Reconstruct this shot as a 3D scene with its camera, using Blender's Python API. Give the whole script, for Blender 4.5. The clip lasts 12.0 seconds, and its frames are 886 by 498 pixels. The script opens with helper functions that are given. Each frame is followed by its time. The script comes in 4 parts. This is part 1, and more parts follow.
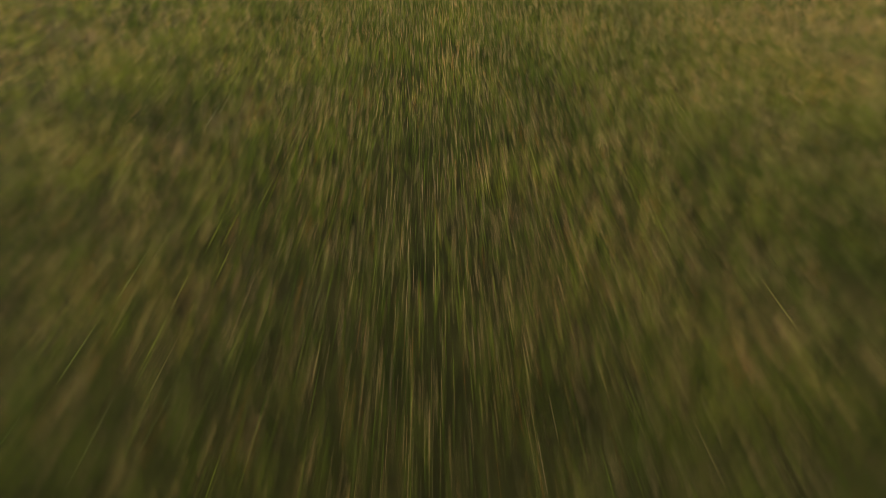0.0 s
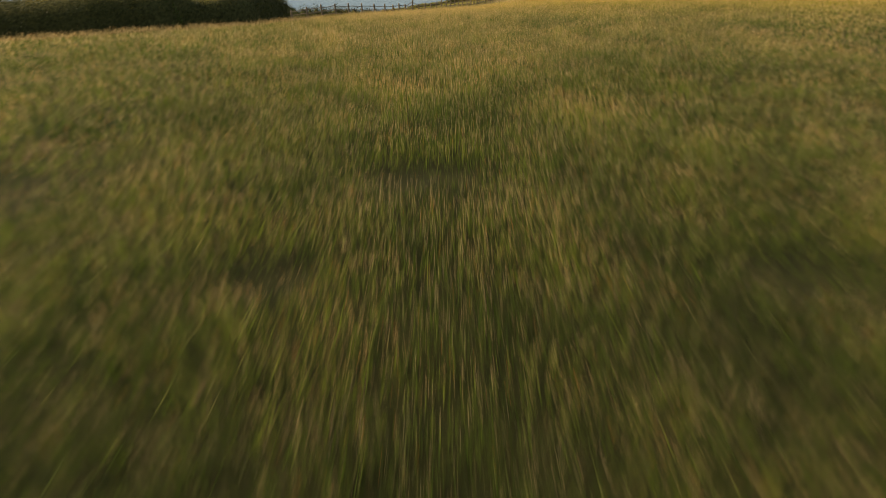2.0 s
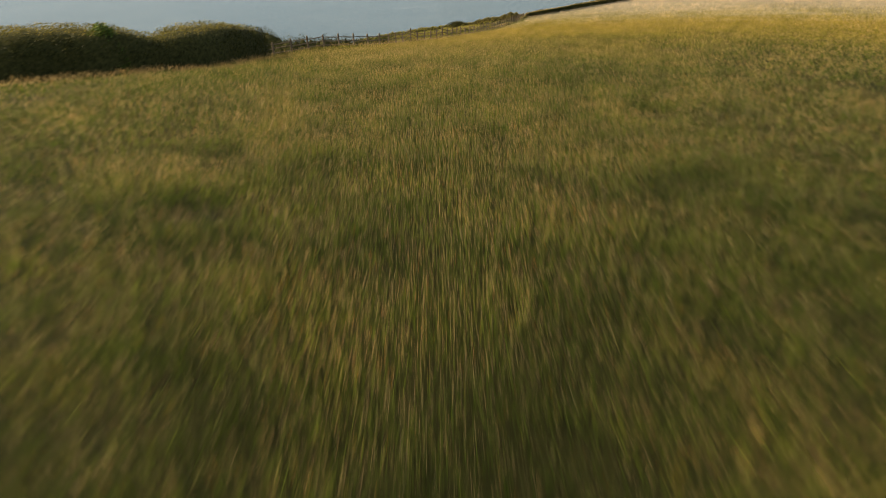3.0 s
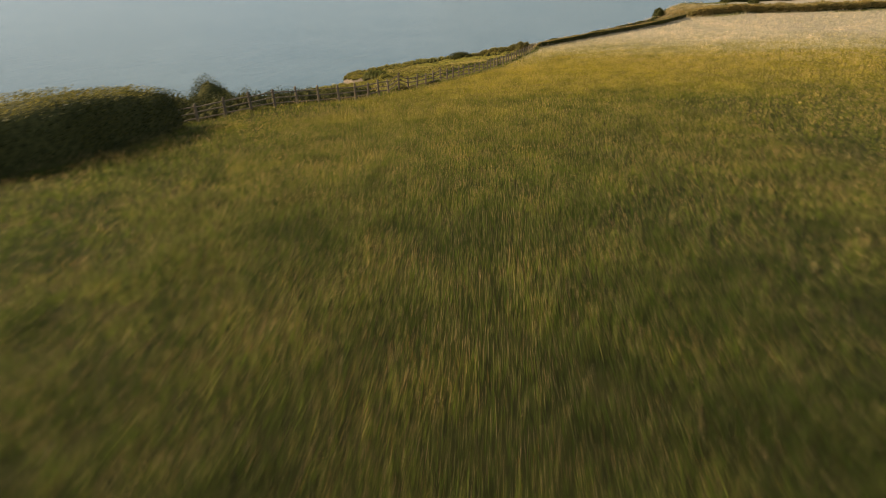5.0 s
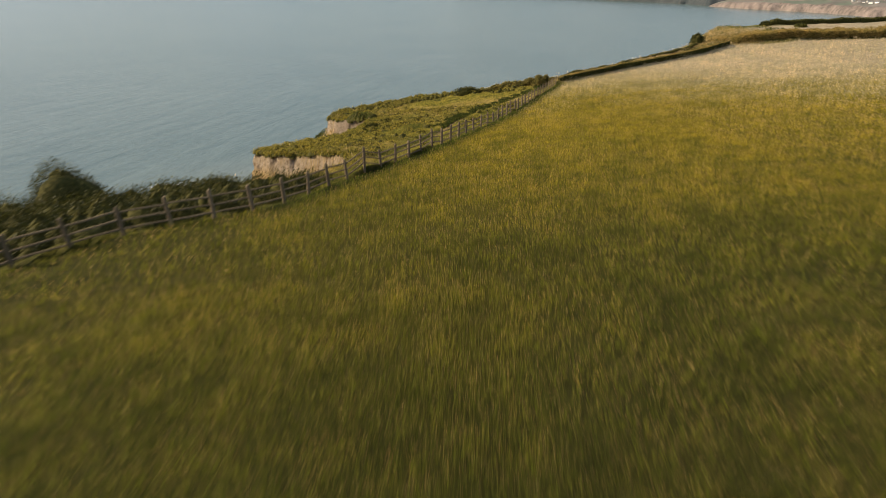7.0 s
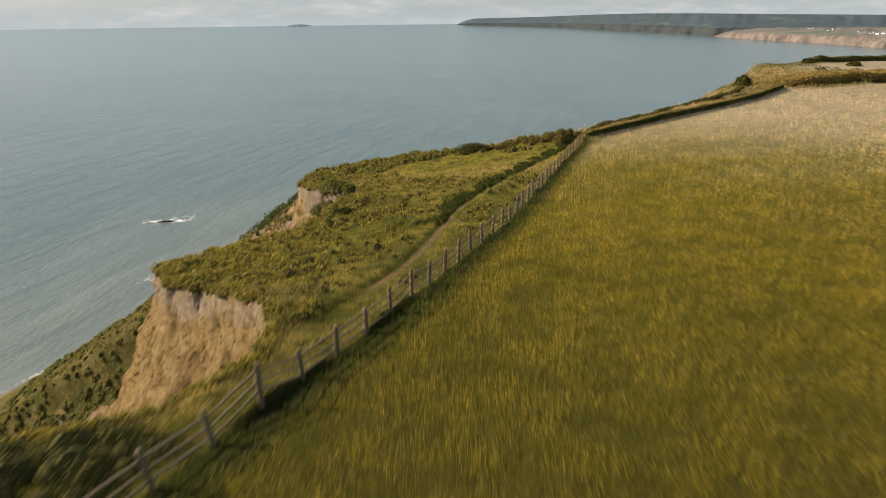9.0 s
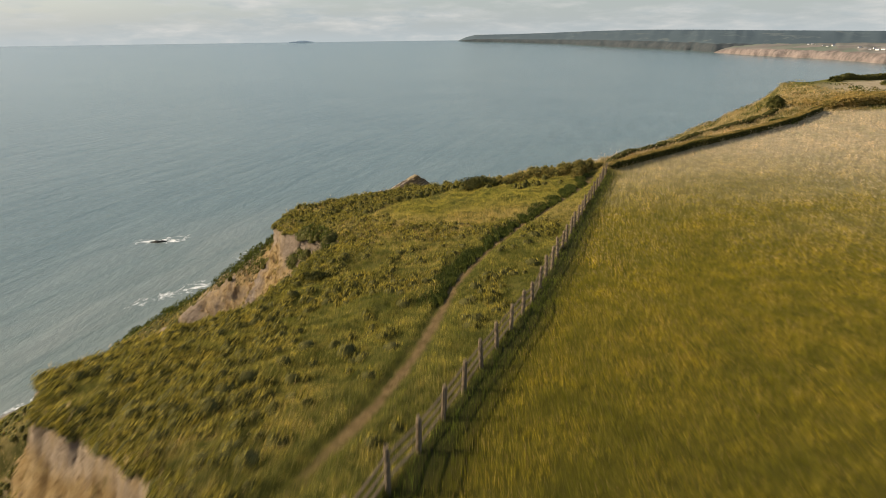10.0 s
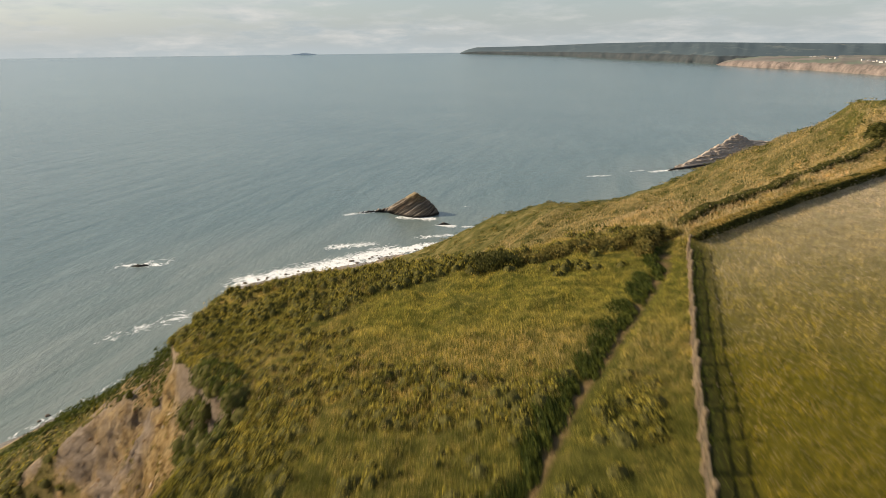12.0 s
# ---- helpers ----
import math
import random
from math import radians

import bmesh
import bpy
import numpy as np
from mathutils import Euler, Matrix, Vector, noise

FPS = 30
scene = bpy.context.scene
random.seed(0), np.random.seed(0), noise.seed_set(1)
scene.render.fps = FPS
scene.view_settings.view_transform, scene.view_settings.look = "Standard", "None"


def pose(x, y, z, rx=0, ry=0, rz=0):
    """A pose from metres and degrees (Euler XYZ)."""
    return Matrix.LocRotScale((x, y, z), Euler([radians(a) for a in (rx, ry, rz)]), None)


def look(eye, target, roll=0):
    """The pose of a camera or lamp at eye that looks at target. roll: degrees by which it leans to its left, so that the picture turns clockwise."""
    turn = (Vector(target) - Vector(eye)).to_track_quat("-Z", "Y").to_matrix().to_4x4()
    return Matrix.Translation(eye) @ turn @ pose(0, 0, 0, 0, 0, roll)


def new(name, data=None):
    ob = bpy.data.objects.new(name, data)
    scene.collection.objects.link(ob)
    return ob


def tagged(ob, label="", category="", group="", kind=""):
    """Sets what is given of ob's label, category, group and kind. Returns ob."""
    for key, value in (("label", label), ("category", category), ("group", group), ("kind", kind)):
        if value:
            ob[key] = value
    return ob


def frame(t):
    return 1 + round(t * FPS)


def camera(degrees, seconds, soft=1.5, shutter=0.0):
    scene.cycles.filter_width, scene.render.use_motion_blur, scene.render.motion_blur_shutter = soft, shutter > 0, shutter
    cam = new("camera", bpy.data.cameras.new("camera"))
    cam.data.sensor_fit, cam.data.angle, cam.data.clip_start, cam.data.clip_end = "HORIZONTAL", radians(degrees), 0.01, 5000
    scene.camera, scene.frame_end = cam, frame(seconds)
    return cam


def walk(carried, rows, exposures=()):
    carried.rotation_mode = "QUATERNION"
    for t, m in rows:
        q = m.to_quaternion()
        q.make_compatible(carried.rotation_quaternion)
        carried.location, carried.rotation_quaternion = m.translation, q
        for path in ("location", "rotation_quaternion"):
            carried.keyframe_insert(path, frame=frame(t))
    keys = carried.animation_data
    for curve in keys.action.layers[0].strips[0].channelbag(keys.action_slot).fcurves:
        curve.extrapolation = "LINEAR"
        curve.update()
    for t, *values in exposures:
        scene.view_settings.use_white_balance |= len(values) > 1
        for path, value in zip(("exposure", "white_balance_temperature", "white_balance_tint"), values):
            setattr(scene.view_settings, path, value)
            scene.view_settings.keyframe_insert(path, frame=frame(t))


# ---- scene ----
cam = camera(78.48, 12.0, soft=0.75, shutter=0.75)
PATH = [
    (0.0, pose(-6.306, -72.183, 101.397, 55.946, 0, -3.390) @ pose(0, 0, 0, 0, 0, -0.207)),
    (0.5, pose(-6.111, -67.898, 101.644, 56.885, 0, -3.259) @ pose(0, 0, 0, 0, 0, -0.268)),
    (1.0, pose(-5.882, -63.794, 101.857, 57.783, 0, -3.140) @ pose(0, 0, 0, 0, 0, -0.332)),
    (1.5, pose(-5.622, -59.840, 102.007, 58.631, 0, -3.034) @ pose(0, 0, 0, 0, 0, -0.405)),
    (2.0, pose(-5.377, -55.919, 102.162, 59.525, 0, -2.934) @ pose(0, 0, 0, 0, 0, -0.495)),
    (2.5, pose(-5.145, -52.115, 102.254, 60.334, 0, -2.826) @ pose(0, 0, 0, 0, 0, -0.542)),
    (3.0, pose(-4.847, -48.223, 102.372, 61.172, 0, -2.748) @ pose(0, 0, 0, 0, 0, -0.574)),
    (3.5, pose(-4.776, -44.247, 102.430, 61.850, 0, -2.724) @ pose(0, 0, 0, 0, 0, -0.620)),
    (4.0, pose(-4.465, -40.219, 102.455, 62.335, 0, -2.645) @ pose(0, 0, 0, 0, 0, -0.667)),
    (4.5, pose(-3.980, -36.099, 102.465, 62.694, 0, -2.503) @ pose(0, 0, 0, 0, 0, -0.711)),
    (5.0, pose(-3.385, -31.851, 102.481, 62.997, 0, -2.287) @ pose(0, 0, 0, 0, 0, -0.750)),
    (5.5, pose(-2.746, -27.437, 102.522, 63.313, 0, -1.988) @ pose(0, 0, 0, 0, 0, -0.780)),
    (6.0, pose(-2.127, -22.819, 102.609, 63.711, 0, -1.598) @ pose(0, 0, 0, 0, 0, -0.797)),
    (6.5, pose(-1.541, -18.167, 102.749, 64.128, 0, -1.246) @ pose(0, 0, 0, 0, 0, -0.778)),
    (7.0, pose(-1.036, -13.646, 102.946, 64.534, 0, -0.955) @ pose(0, 0, 0, 0, 0, -0.732)),
    (7.5, pose(-0.612, -9.168, 103.167, 64.987, 0, -0.720) @ pose(0, 0, 0, 0, 0, -0.676)),
    (8.0, pose(-0.267, -4.648, 103.378, 65.545, 0, -0.533) @ pose(0, 0, 0, 0, 0, -0.630)),
    (8.5, pose(0.000, 0.000, 103.546, 66.265, 0, -0.388) @ pose(0, 0, 0, 0, 0, -0.610)),
    (9.0, pose(0.189, 4.863, 103.639, 67.205, 0, -0.279) @ pose(0, 0, 0, 0, 0, -0.637)),
    (9.5, pose(0.299, 9.784, 103.544, 68.026, 0, -0.200) @ pose(0, 0, 0, 0, 0, -0.675)),
    (10.0, pose(0.395, 14.974, 103.564, 68.695, 0, -0.143) @ pose(0, 0, 0, 0, 0, -0.679)),
    (10.5, pose(0.501, 19.941, 103.423, 69.292, 0, -0.078) @ pose(0, 0, 0, 0, 0, -0.660)),
    (11.0, pose(0.618, 25.195, 103.395, 69.847, 0, -0.022) @ pose(0, 0, 0, 0, 0, -0.635)),
    (11.5, pose(0.685, 30.415, 103.214, 69.922, 0, -0.018) @ pose(0, 0, 0, 0, 0, -0.648)),
    (12.0, pose(0.780, 35.843, 103.167, 69.847, 0, -0.000) @ pose(0, 0, 0, 0, 0, -0.660)),
]
walk(cam, PATH, [(0.0, 0.36), (12.0, 0.36)])
# ---- light ----
SUN_AZ, SUN_EL = -82.0, 30.0     # degrees: from +y towards +x, above the horizon
sun_dir = Vector((math.sin(radians(SUN_AZ)) * math.cos(radians(SUN_EL)),
                  math.cos(radians(SUN_AZ)) * math.cos(radians(SUN_EL)), math.sin(radians(SUN_EL))))
sun_data = bpy.data.lights.new("sun", "SUN")
sun_data.energy, sun_data.angle, sun_data.color = 5.0, radians(1.0), (1.0, 0.80, 0.55)
sun = new("sun", sun_data)
sun.matrix_world = look(sun_dir * 300, (0, 0, 0))

HAZE, CLOUD_SHADE, CLOUD_LIT = (3.75, 4.15, 4.3), (3.45, 3.85, 4.0), (5.2, 5.15, 4.95)
world = bpy.data.worlds.new("sky")
scene.world = world
world.use_nodes = True
wn, wl = world.node_tree.nodes, world.node_tree.links
wn.clear()


def wnode(kind, **keys):
    n = wn.new(kind)
    for k, v in keys.items():
        n.inputs[k].default_value = v
    return n


sky = wn.new("ShaderNodeTexSky")
sky.sky_type, sky.sun_disc = "NISHITA", False
sky.sun_elevation, sky.sun_rotation = radians(SUN_EL), radians(SUN_AZ)
sky.air_density, sky.dust_density, sky.ozone_density = 1.0, 2.0, 1.0
wco = wn.new("ShaderNodeTexCoord")


def wmath(op, a, b=0.0, clamp=False):
    n = wn.new("ShaderNodeMath")
    n.operation, n.use_clamp = op, clamp
    for s, v in zip(n.inputs, (a, b)):
        if isinstance(v, (int, float)):
            s.default_value = v
        else:
            wl.new(v, s)
    return n.outputs[0]


def wmixed(fac, a, b):
    n = wn.new("ShaderNodeMix")
    n.data_type = "RGBA"
    wl.new(fac, n.inputs["Factor"])
    for s, v in ((n.inputs[6], a), (n.inputs[7], b)):
        if isinstance(v, tuple):
            s.default_value = (*v, 1)
        else:
            wl.new(v, s)
    return n.outputs[2]


# a flat layer of broken cloud seen in perspective, over a clear sky with a hazy rim
wsep = wn.new("ShaderNodeSeparateXYZ")
wl.new(wco.outputs["Generated"], wsep.inputs["Vector"])
up = wmath("MAXIMUM", wsep.outputs["Z"], 0.0)
away = wmath("ADD", up, 0.2)
layer = wn.new("ShaderNodeCombineXYZ")
wl.new(wmath("DIVIDE", wsep.outputs["X"], away), layer.inputs["X"])
wl.new(wmath("DIVIDE", wsep.outputs["Y"], away), layer.inputs["Y"])
wl.new(wmath("MULTIPLY", up, 12.0), layer.inputs["Z"])
cl = wnode("ShaderNodeTexNoise", Scale=1.5, Detail=9.0, Roughness=0.6)
wl.new(layer.outputs["Vector"], cl.inputs["Vector"])
cover = wmath("MULTIPLY", wmath("SUBTRACT", cl.outputs["Fac"], 0.44), 4.5, True)
cl2 = wnode("ShaderNodeTexNoise", Scale=3.2, Detail=8.0, Roughness=0.62)
wl.new(layer.outputs["Vector"], cl2.inputs["Vector"])
lit = wmath("MULTIPLY", wmath("SUBTRACT", cl2.outputs["Fac"], 0.36), 3.6, True)
cloud = wmixed(lit, CLOUD_SHADE, CLOUD_LIT)
rim = wmath("POWER", wmath("SUBTRACT", 1.0, up), 9.0)
air = wmixed(wmath("MULTIPLY", rim, 0.95), sky.outputs["Color"], HAZE)
seen = wmixed(wmath("MULTIPLY", cover, 0.8), air, cloud)
bg = wnode("ShaderNodeBackground", Strength=0.106)
wl.new(seen, bg.inputs["Color"])
wout = wn.new("ShaderNodeOutputWorld")
wl.new(bg.outputs["Background"], wout.inputs["Surface"])

# ---- materials ----


class Mat:
    """A small helper for node materials."""

    def __init__(self, name, rough=0.8, spec=0.3):
        self.m = bpy.data.materials.new(name)
        self.m.use_nodes = True
        self.n, self.l = self.m.node_tree.nodes, self.m.node_tree.links
        self.b = self.n["Principled BSDF"]
        self.b.inputs["Roughness"].default_value = rough
        self.b.inputs["Specular IOR Level"].default_value = spec
        self.co = self.n.new("ShaderNodeTexCoord").outputs["Object"]

    def noise(self, scale, detail=5.0, rough=0.6, stretch=None, dist=0.0, crest=None):
        n = self.n.new("ShaderNodeTexNoise")
        n.inputs["Scale"].default_value, n.inputs["Detail"].default_value = scale, detail
        n.inputs["Roughness"].default_value, n.inputs["Distortion"].default_value = rough, dist
        src = self.co
        if stretch:
            mp = self.n.new("ShaderNodeMapping")
            mp.inputs["Scale"].default_value = stretch[:3]
            if len(stretch) > 3:
                mp.inputs["Rotation"].default_value = [radians(a) for a in stretch[3:]]
            self.l.new(src, mp.inputs["Vector"])
            src = mp.outputs["Vector"]
        if crest:
            mp = self.n.new("ShaderNodeMapping")
            mp.vector_type = "TEXTURE"
            mp.inputs["Scale"].default_value = (crest[0], crest[1], 1.0)
            mp.inputs["Rotation"].default_value = (0.0, 0.0, radians(crest[2]))
            self.l.new(src, mp.inputs["Vector"])
            src = mp.outputs["Vector"]
        self.l.new(src, n.inputs["Vector"])
        return n.outputs["Fac"]

    def ramp(self, fac, *stops):
        r = self.n.new("ShaderNodeValToRGB")
        e = r.color_ramp.elements
        while len(e) < len(stops):
            e.new(0.5)
        for k, (p, c) in zip(e, stops):
            k.position = p
            k.color = (*c, 1) if isinstance(c, tuple) else (c, c, c, 1)
        self.l.new(fac, r.inputs["Fac"])
        return r.outputs["Color"]

    def mix(self, fac, a, b, kind="MIX"):
        m = self.n.new("ShaderNodeMix")
        m.data_type, m.blend_type = "RGBA", kind
        for s, v in ((m.inputs["Factor"], fac), (m.inputs[6], a), (m.inputs[7], b)):
            if isinstance(v, (int, float)):
                s.default_value = v if s.type == "VALUE" else (v, v, v, 1)
            elif isinstance(v, tuple):
                s.default_value = (*v, 1)
            else:
                self.l.new(v, s)
        return m.outputs[2]

    def math(self, op, a, b=0.0, clamp=False):
        m = self.n.new("ShaderNodeMath")
        m.operation, m.use_clamp = op, clamp
        for s, v in zip(m.inputs, (a, b)):
            if isinstance(v, (int, float)):
                s.default_value = v
            else:
                self.l.new(v, s)
        return m.outputs[0]

    def attr(self, name):
        a = self.n.new("ShaderNodeAttribute")
        a.attribute_name = name
        return a.outputs["Fac"]

    def island(self):
        return self.n.new("ShaderNodeNewGeometry").outputs["Random Per Island"]

    def color(self, c):
        self.l.new(c, self.b.inputs["Base Color"])
        return self

    def bump(self, fac, strength=0.5, dist=0.1):
        b = self.n.new("ShaderNodeBump")
        b.inputs["Strength"].default_value, b.inputs["Distance"].default_value = strength, dist
        self.l.new(fac, b.inputs["Height"])
        self.l.new(b.outputs["Normal"], self.b.inputs["Normal"])
        return self

    def thin(self, c, amount):
        """Lets part of the light through a leaf."""
        t = self.n.new("ShaderNodeBsdfTranslucent")
        self.l.new(c, t.inputs["Color"])
        mx = self.n.new("ShaderNodeMixShader")
        mx.inputs["Fac"].default_value = amount
        self.l.new(self.b.outputs["BSDF"], mx.inputs[1])
        self.l.new(t.outputs["BSDF"], mx.inputs[2])
        self.l.new(mx.outputs["Shader"], self.n["Material Output"].inputs["Surface"])
        return self


def leaf_material(name, low, high, patch_scale=0.12, tip=None, amount=0.35, rough=0.6, mottle=0.45, grain=0.75, turn=((0.18, 0.162, 0.009), (0.60, 0.485, 0.036))):
    """Foliage: every leaf or blade has a tint of its own between two, and patches drift over metres."""
    k = Mat(name, rough, 0.12)
    c = k.ramp(k.island(), (0.0, low), (1.0, high))
    if tip and len(tip) > 2:
        c = k.mix(k.attr("turned"), c, k.ramp(k.island(), (0.0, turn[0]), (1.0, turn[1])))
        c = k.mix(k.math("MULTIPLY", k.attr("straw"), 0.85), c, k.ramp(k.island(), (0.0, (0.50, 0.415, 0.27)), (1.0, (0.82, 0.70, 0.50))))
    if tip:
        ends = k.ramp(k.island(), (0.0, tip[0]), (0.9, tip[1]), (0.93, (0.50, 0.23, 0.06)))
        if len(tip) > 2:
            ends = k.mix(k.attr("gold"), ends, k.ramp(k.island(), (0.0, (0.50, 0.34, 0.105)), (1.0, (0.80, 0.56, 0.235))))
            ends = k.mix(k.attr("straw"), ends, tip[2])
        c = k.mix(k.attr("dry"), c, ends)
    c = k.mix(0.55, c, k.ramp(k.noise(patch_scale, 3.0), (0.3, (0.62, 0.68, 0.55)), (0.7, (1.3, 1.2, 1.05))), "MULTIPLY")
    c = k.mix(mottle, c, k.ramp(k.noise(grain, 4.0, 0.65), (0.38, (0.36, 0.46, 0.36)), (0.50, (1.0, 1.0, 1.0)), (0.64, (1.5, 1.36, 1.12))), "MULTIPLY")
    return k.color(c).thin(c, amount).m


grass_mat = leaf_material("meadow_grass", (0.036, 0.066, 0.009), (0.155, 0.215, 0.027), 0.16,
                          ((0.44, 0.315, 0.135), (0.74, 0.55, 0.29), (0.92, 0.79, 0.60)), 0.5, mottle=0.75)
rough_grass_mat = leaf_material("rough_grass", (0.19, 0.20, 0.030), (0.66, 0.56, 0.12), 0.14,
                                ((0.50, 0.35, 0.17), (0.82, 0.61, 0.37), (0.7, 0.6, 0.42)), 0.45, mottle=0.75, grain=1.6, turn=((0.042, 0.066, 0.010), (0.22, 0.235, 0.038)))
slope_grass_mat = leaf_material("slope_grass", (0.15, 0.145, 0.045), (0.50, 0.40, 0.175), 0.1,
                                ((0.55, 0.41, 0.23), (0.86, 0.67, 0.44)), 0.4, mottle=0.8, grain=0.9)
scrub_mat = leaf_material("scrub_leaf", (0.040, 0.050, 0.011), (0.50, 0.42, 0.080), 0.09, None, 0.4)
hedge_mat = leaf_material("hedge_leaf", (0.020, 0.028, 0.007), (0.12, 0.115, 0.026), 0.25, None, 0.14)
# lit copy of the hedge leaf: sun on the crown put into the colour
hedge_lit_mat = leaf_material("sunlit_bramble", (0.10, 0.095, 0.018), (0.38, 0.31, 0.075), 0.3, None, 0.3)
bramble_mat = leaf_material("bramble_leaf", (0.022, 0.038, 0.009), (0.13, 0.15, 0.030), 0.3, None, 0.35)
ledge_mat = leaf_material("ledge_scrub_leaf", (0.05, 0.07, 0.013), (0.26, 0.26, 0.05), 0.12, None, 0.4)
thorn_mat = leaf_material("thorn_leaf", (0.06, 0.06, 0.016), (0.40, 0.32, 0.10), 0.3, None, 0.35)
elder_mat = leaf_material("elder_leaf", (0.045, 0.085, 0.014), (0.20, 0.27, 0.05), 0.3, None, 0.35)
bracken_mat = leaf_material("bracken", (0.20, 0.16, 0.045), (0.50, 0.37, 0.14), 0.2, None, 0.45)

k = Mat("land", 0.95, 0.1)
turf = k.ramp(k.noise(1.6, 8.0, 0.7), (0.30, (0.06, 0.072, 0.014)), (0.55, (0.16, 0.155, 0.032)), (0.75, (0.30, 0.24, 0.075)))
# meadow ground coloured dark to stand for shadow between the blades
turf = k.mix(k.attr("meadow"), turf, k.ramp(k.noise(2.2, 8.0, 0.7), (0.30, (0.026, 0.032, 0.008)), (0.7, (0.075, 0.075, 0.020))))
turf = k.mix(k.attr("gold"), turf, k.ramp(k.noise(2.0, 8.0, 0.7), (0.3, (0.085, 0.085, 0.008)), (0.7, (0.22, 0.19, 0.02))))
turf = k.mix(k.attr("straw"), turf, k.ramp(k.noise(1.2, 8.0, 0.7), (0.3, (0.34, 0.28, 0.17)), (0.7, (0.62, 0.53, 0.38))))
slope_veg = k.ramp(k.noise(0.22, 9.0, 0.68), (0.32, (0.055, 0.068, 0.016)), (0.48, (0.135, 0.125, 0.035)), (0.64, (0.28, 0.23, 0.09)))
turf = k.mix(k.attr("slope"), turf, slope_veg)
soil = k.ramp(k.noise(1.3, 10.0, 0.72, (1.2, 1.2, 0.8)), (0.27, (0.13, 0.078, 0.036)), (0.44, (0.47, 0.33, 0.15)), (0.72, (0.68, 0.54, 0.31)))
pale = k.ramp(k.noise(1.8, 8.0, 0.7), (0.3, (0.42, 0.34, 0.25)), (0.7, (0.68, 0.58, 0.47)))
soil = k.mix(k.attr("pale"), soil, pale)
soil = k.mix(0.6, soil, k.ramp(k.noise(3.6, 8.0, 0.8, (1.2, 1.2, 0.6, 20, 15, 0)), (0.37, (0.34, 0.28, 0.22)), (0.49, (1.0, 0.98, 0.95)), (0.64, (1.3, 1.25, 1.2))), "MULTIPLY")
soil = k.mix(0.8, soil, k.ramp(k.noise(2.4, 4.0, 0.6, None, 0.8), (0.33, (0.30, 0.24, 0.18)), (0.41, (1.0, 1.0, 1.0))), "MULTIPLY")
grey = k.ramp(k.noise(0.7, 9.0, 0.75, (1, 1, 3)), (0.3, (0.20, 0.16, 0.12)), (0.7, (0.54, 0.44, 0.35)))
soil = k.mix(k.math("MULTIPLY", k.attr("rock"), k.ramp(k.noise(0.16, 4.0), (0.42, 0.0), (0.56, 1.0))), soil, grey)
bare = k.math("MULTIPLY", k.ramp(k.attr("bare"), (0.06, 0.0), (0.22, 1.0)), k.ramp(k.noise(0.5, 8.0, 0.7), (0.28, 0.0), (0.38, 1.0)))
c = k.mix(bare, turf, soil)
track = k.ramp(k.noise(3.0, 7.0), (0.3, (0.17, 0.12, 0.05)), (0.7, (0.38, 0.27, 0.13)))
c = k.mix(k.attr("track"), c, track)
shingle = k.ramp(k.noise(0.9, 9.0, 0.8), (0.3, (0.10, 0.095, 0.09)), (0.7, (0.38, 0.36, 0.34)))
c = k.mix(k.attr("beach"), c, shingle)
land_mat = k.color(c).bump(k.math("ADD", k.noise(2.0, 10.0, 0.8), k.math("MULTIPLY", k.noise(5.0, 8.0, 0.75, None, 0.6), 0.5)), 1.0, 0.9).m

k = Mat("sea_water", 0.16, 0.5)
k.b.inputs["IOR"].default_value = 1.33
WAVE = -18.0
water = k.ramp(k.noise(0.004, 3.0), (0.35, (0.098, 0.150, 0.156)), (0.65, (0.128, 0.180, 0.182)))
# shading of the swell, bright crests and dark troughs, painted into the colour
water = k.mix(0.4, water, k.ramp(k.noise(0.05, 6.0, 0.62, None, 0.6, (0.7, 4.0, WAVE)), (0.36, (0.72, 0.80, 0.80)), (0.5, (1.0, 1.0, 1.0)), (0.64, (1.22, 1.16, 1.12))), "MULTIPLY")
water = k.mix(0.28, water, k.ramp(k.noise(0.3, 5.0, 0.65, None, 0.4, (0.8, 3.0, WAVE + 8)), (0.38, 0.70), (0.62, 1.25)), "MULTIPLY")
water = k.mix(k.attr("shallow"), water, k.ramp(k.noise(0.035, 5.0, 0.6, None, 0.6, (0.7, 3.0, WAVE)), (0.35, (0.140, 0.178, 0.164)), (0.65, (0.205, 0.232, 0.212))))
fo = k.math("ADD", k.attr("foam"), k.math("MULTIPLY", k.math("SUBTRACT", k.noise(0.17, 11.0, 0.78, (1, 1, 1), 2.2), 0.5), 3.0))
fo = k.math("MULTIPLY", k.math("SUBTRACT", fo, 0.55), 3.0, True)
fo = k.math("MULTIPLY", fo, k.math("MULTIPLY", k.attr("foam"), 5.0, True))
c = k.mix(fo, water, (0.80, 0.82, 0.82))
swell = k.math("ADD", k.noise(0.05, 4.0, 0.5, None, 0.4, (0.8, 3.5, WAVE)), k.math("MULTIPLY", k.noise(0.34, 7.0, 0.68, None, 0.5, (0.8, 2.4, WAVE + 6)), 0.42))
k.l.new(k.math("ADD", k.math("MULTIPLY", fo, 0.5), 0.18), k.b.inputs["Roughness"])
sea_mat = k.color(c).bump(swell, 0.55, 2.4).m

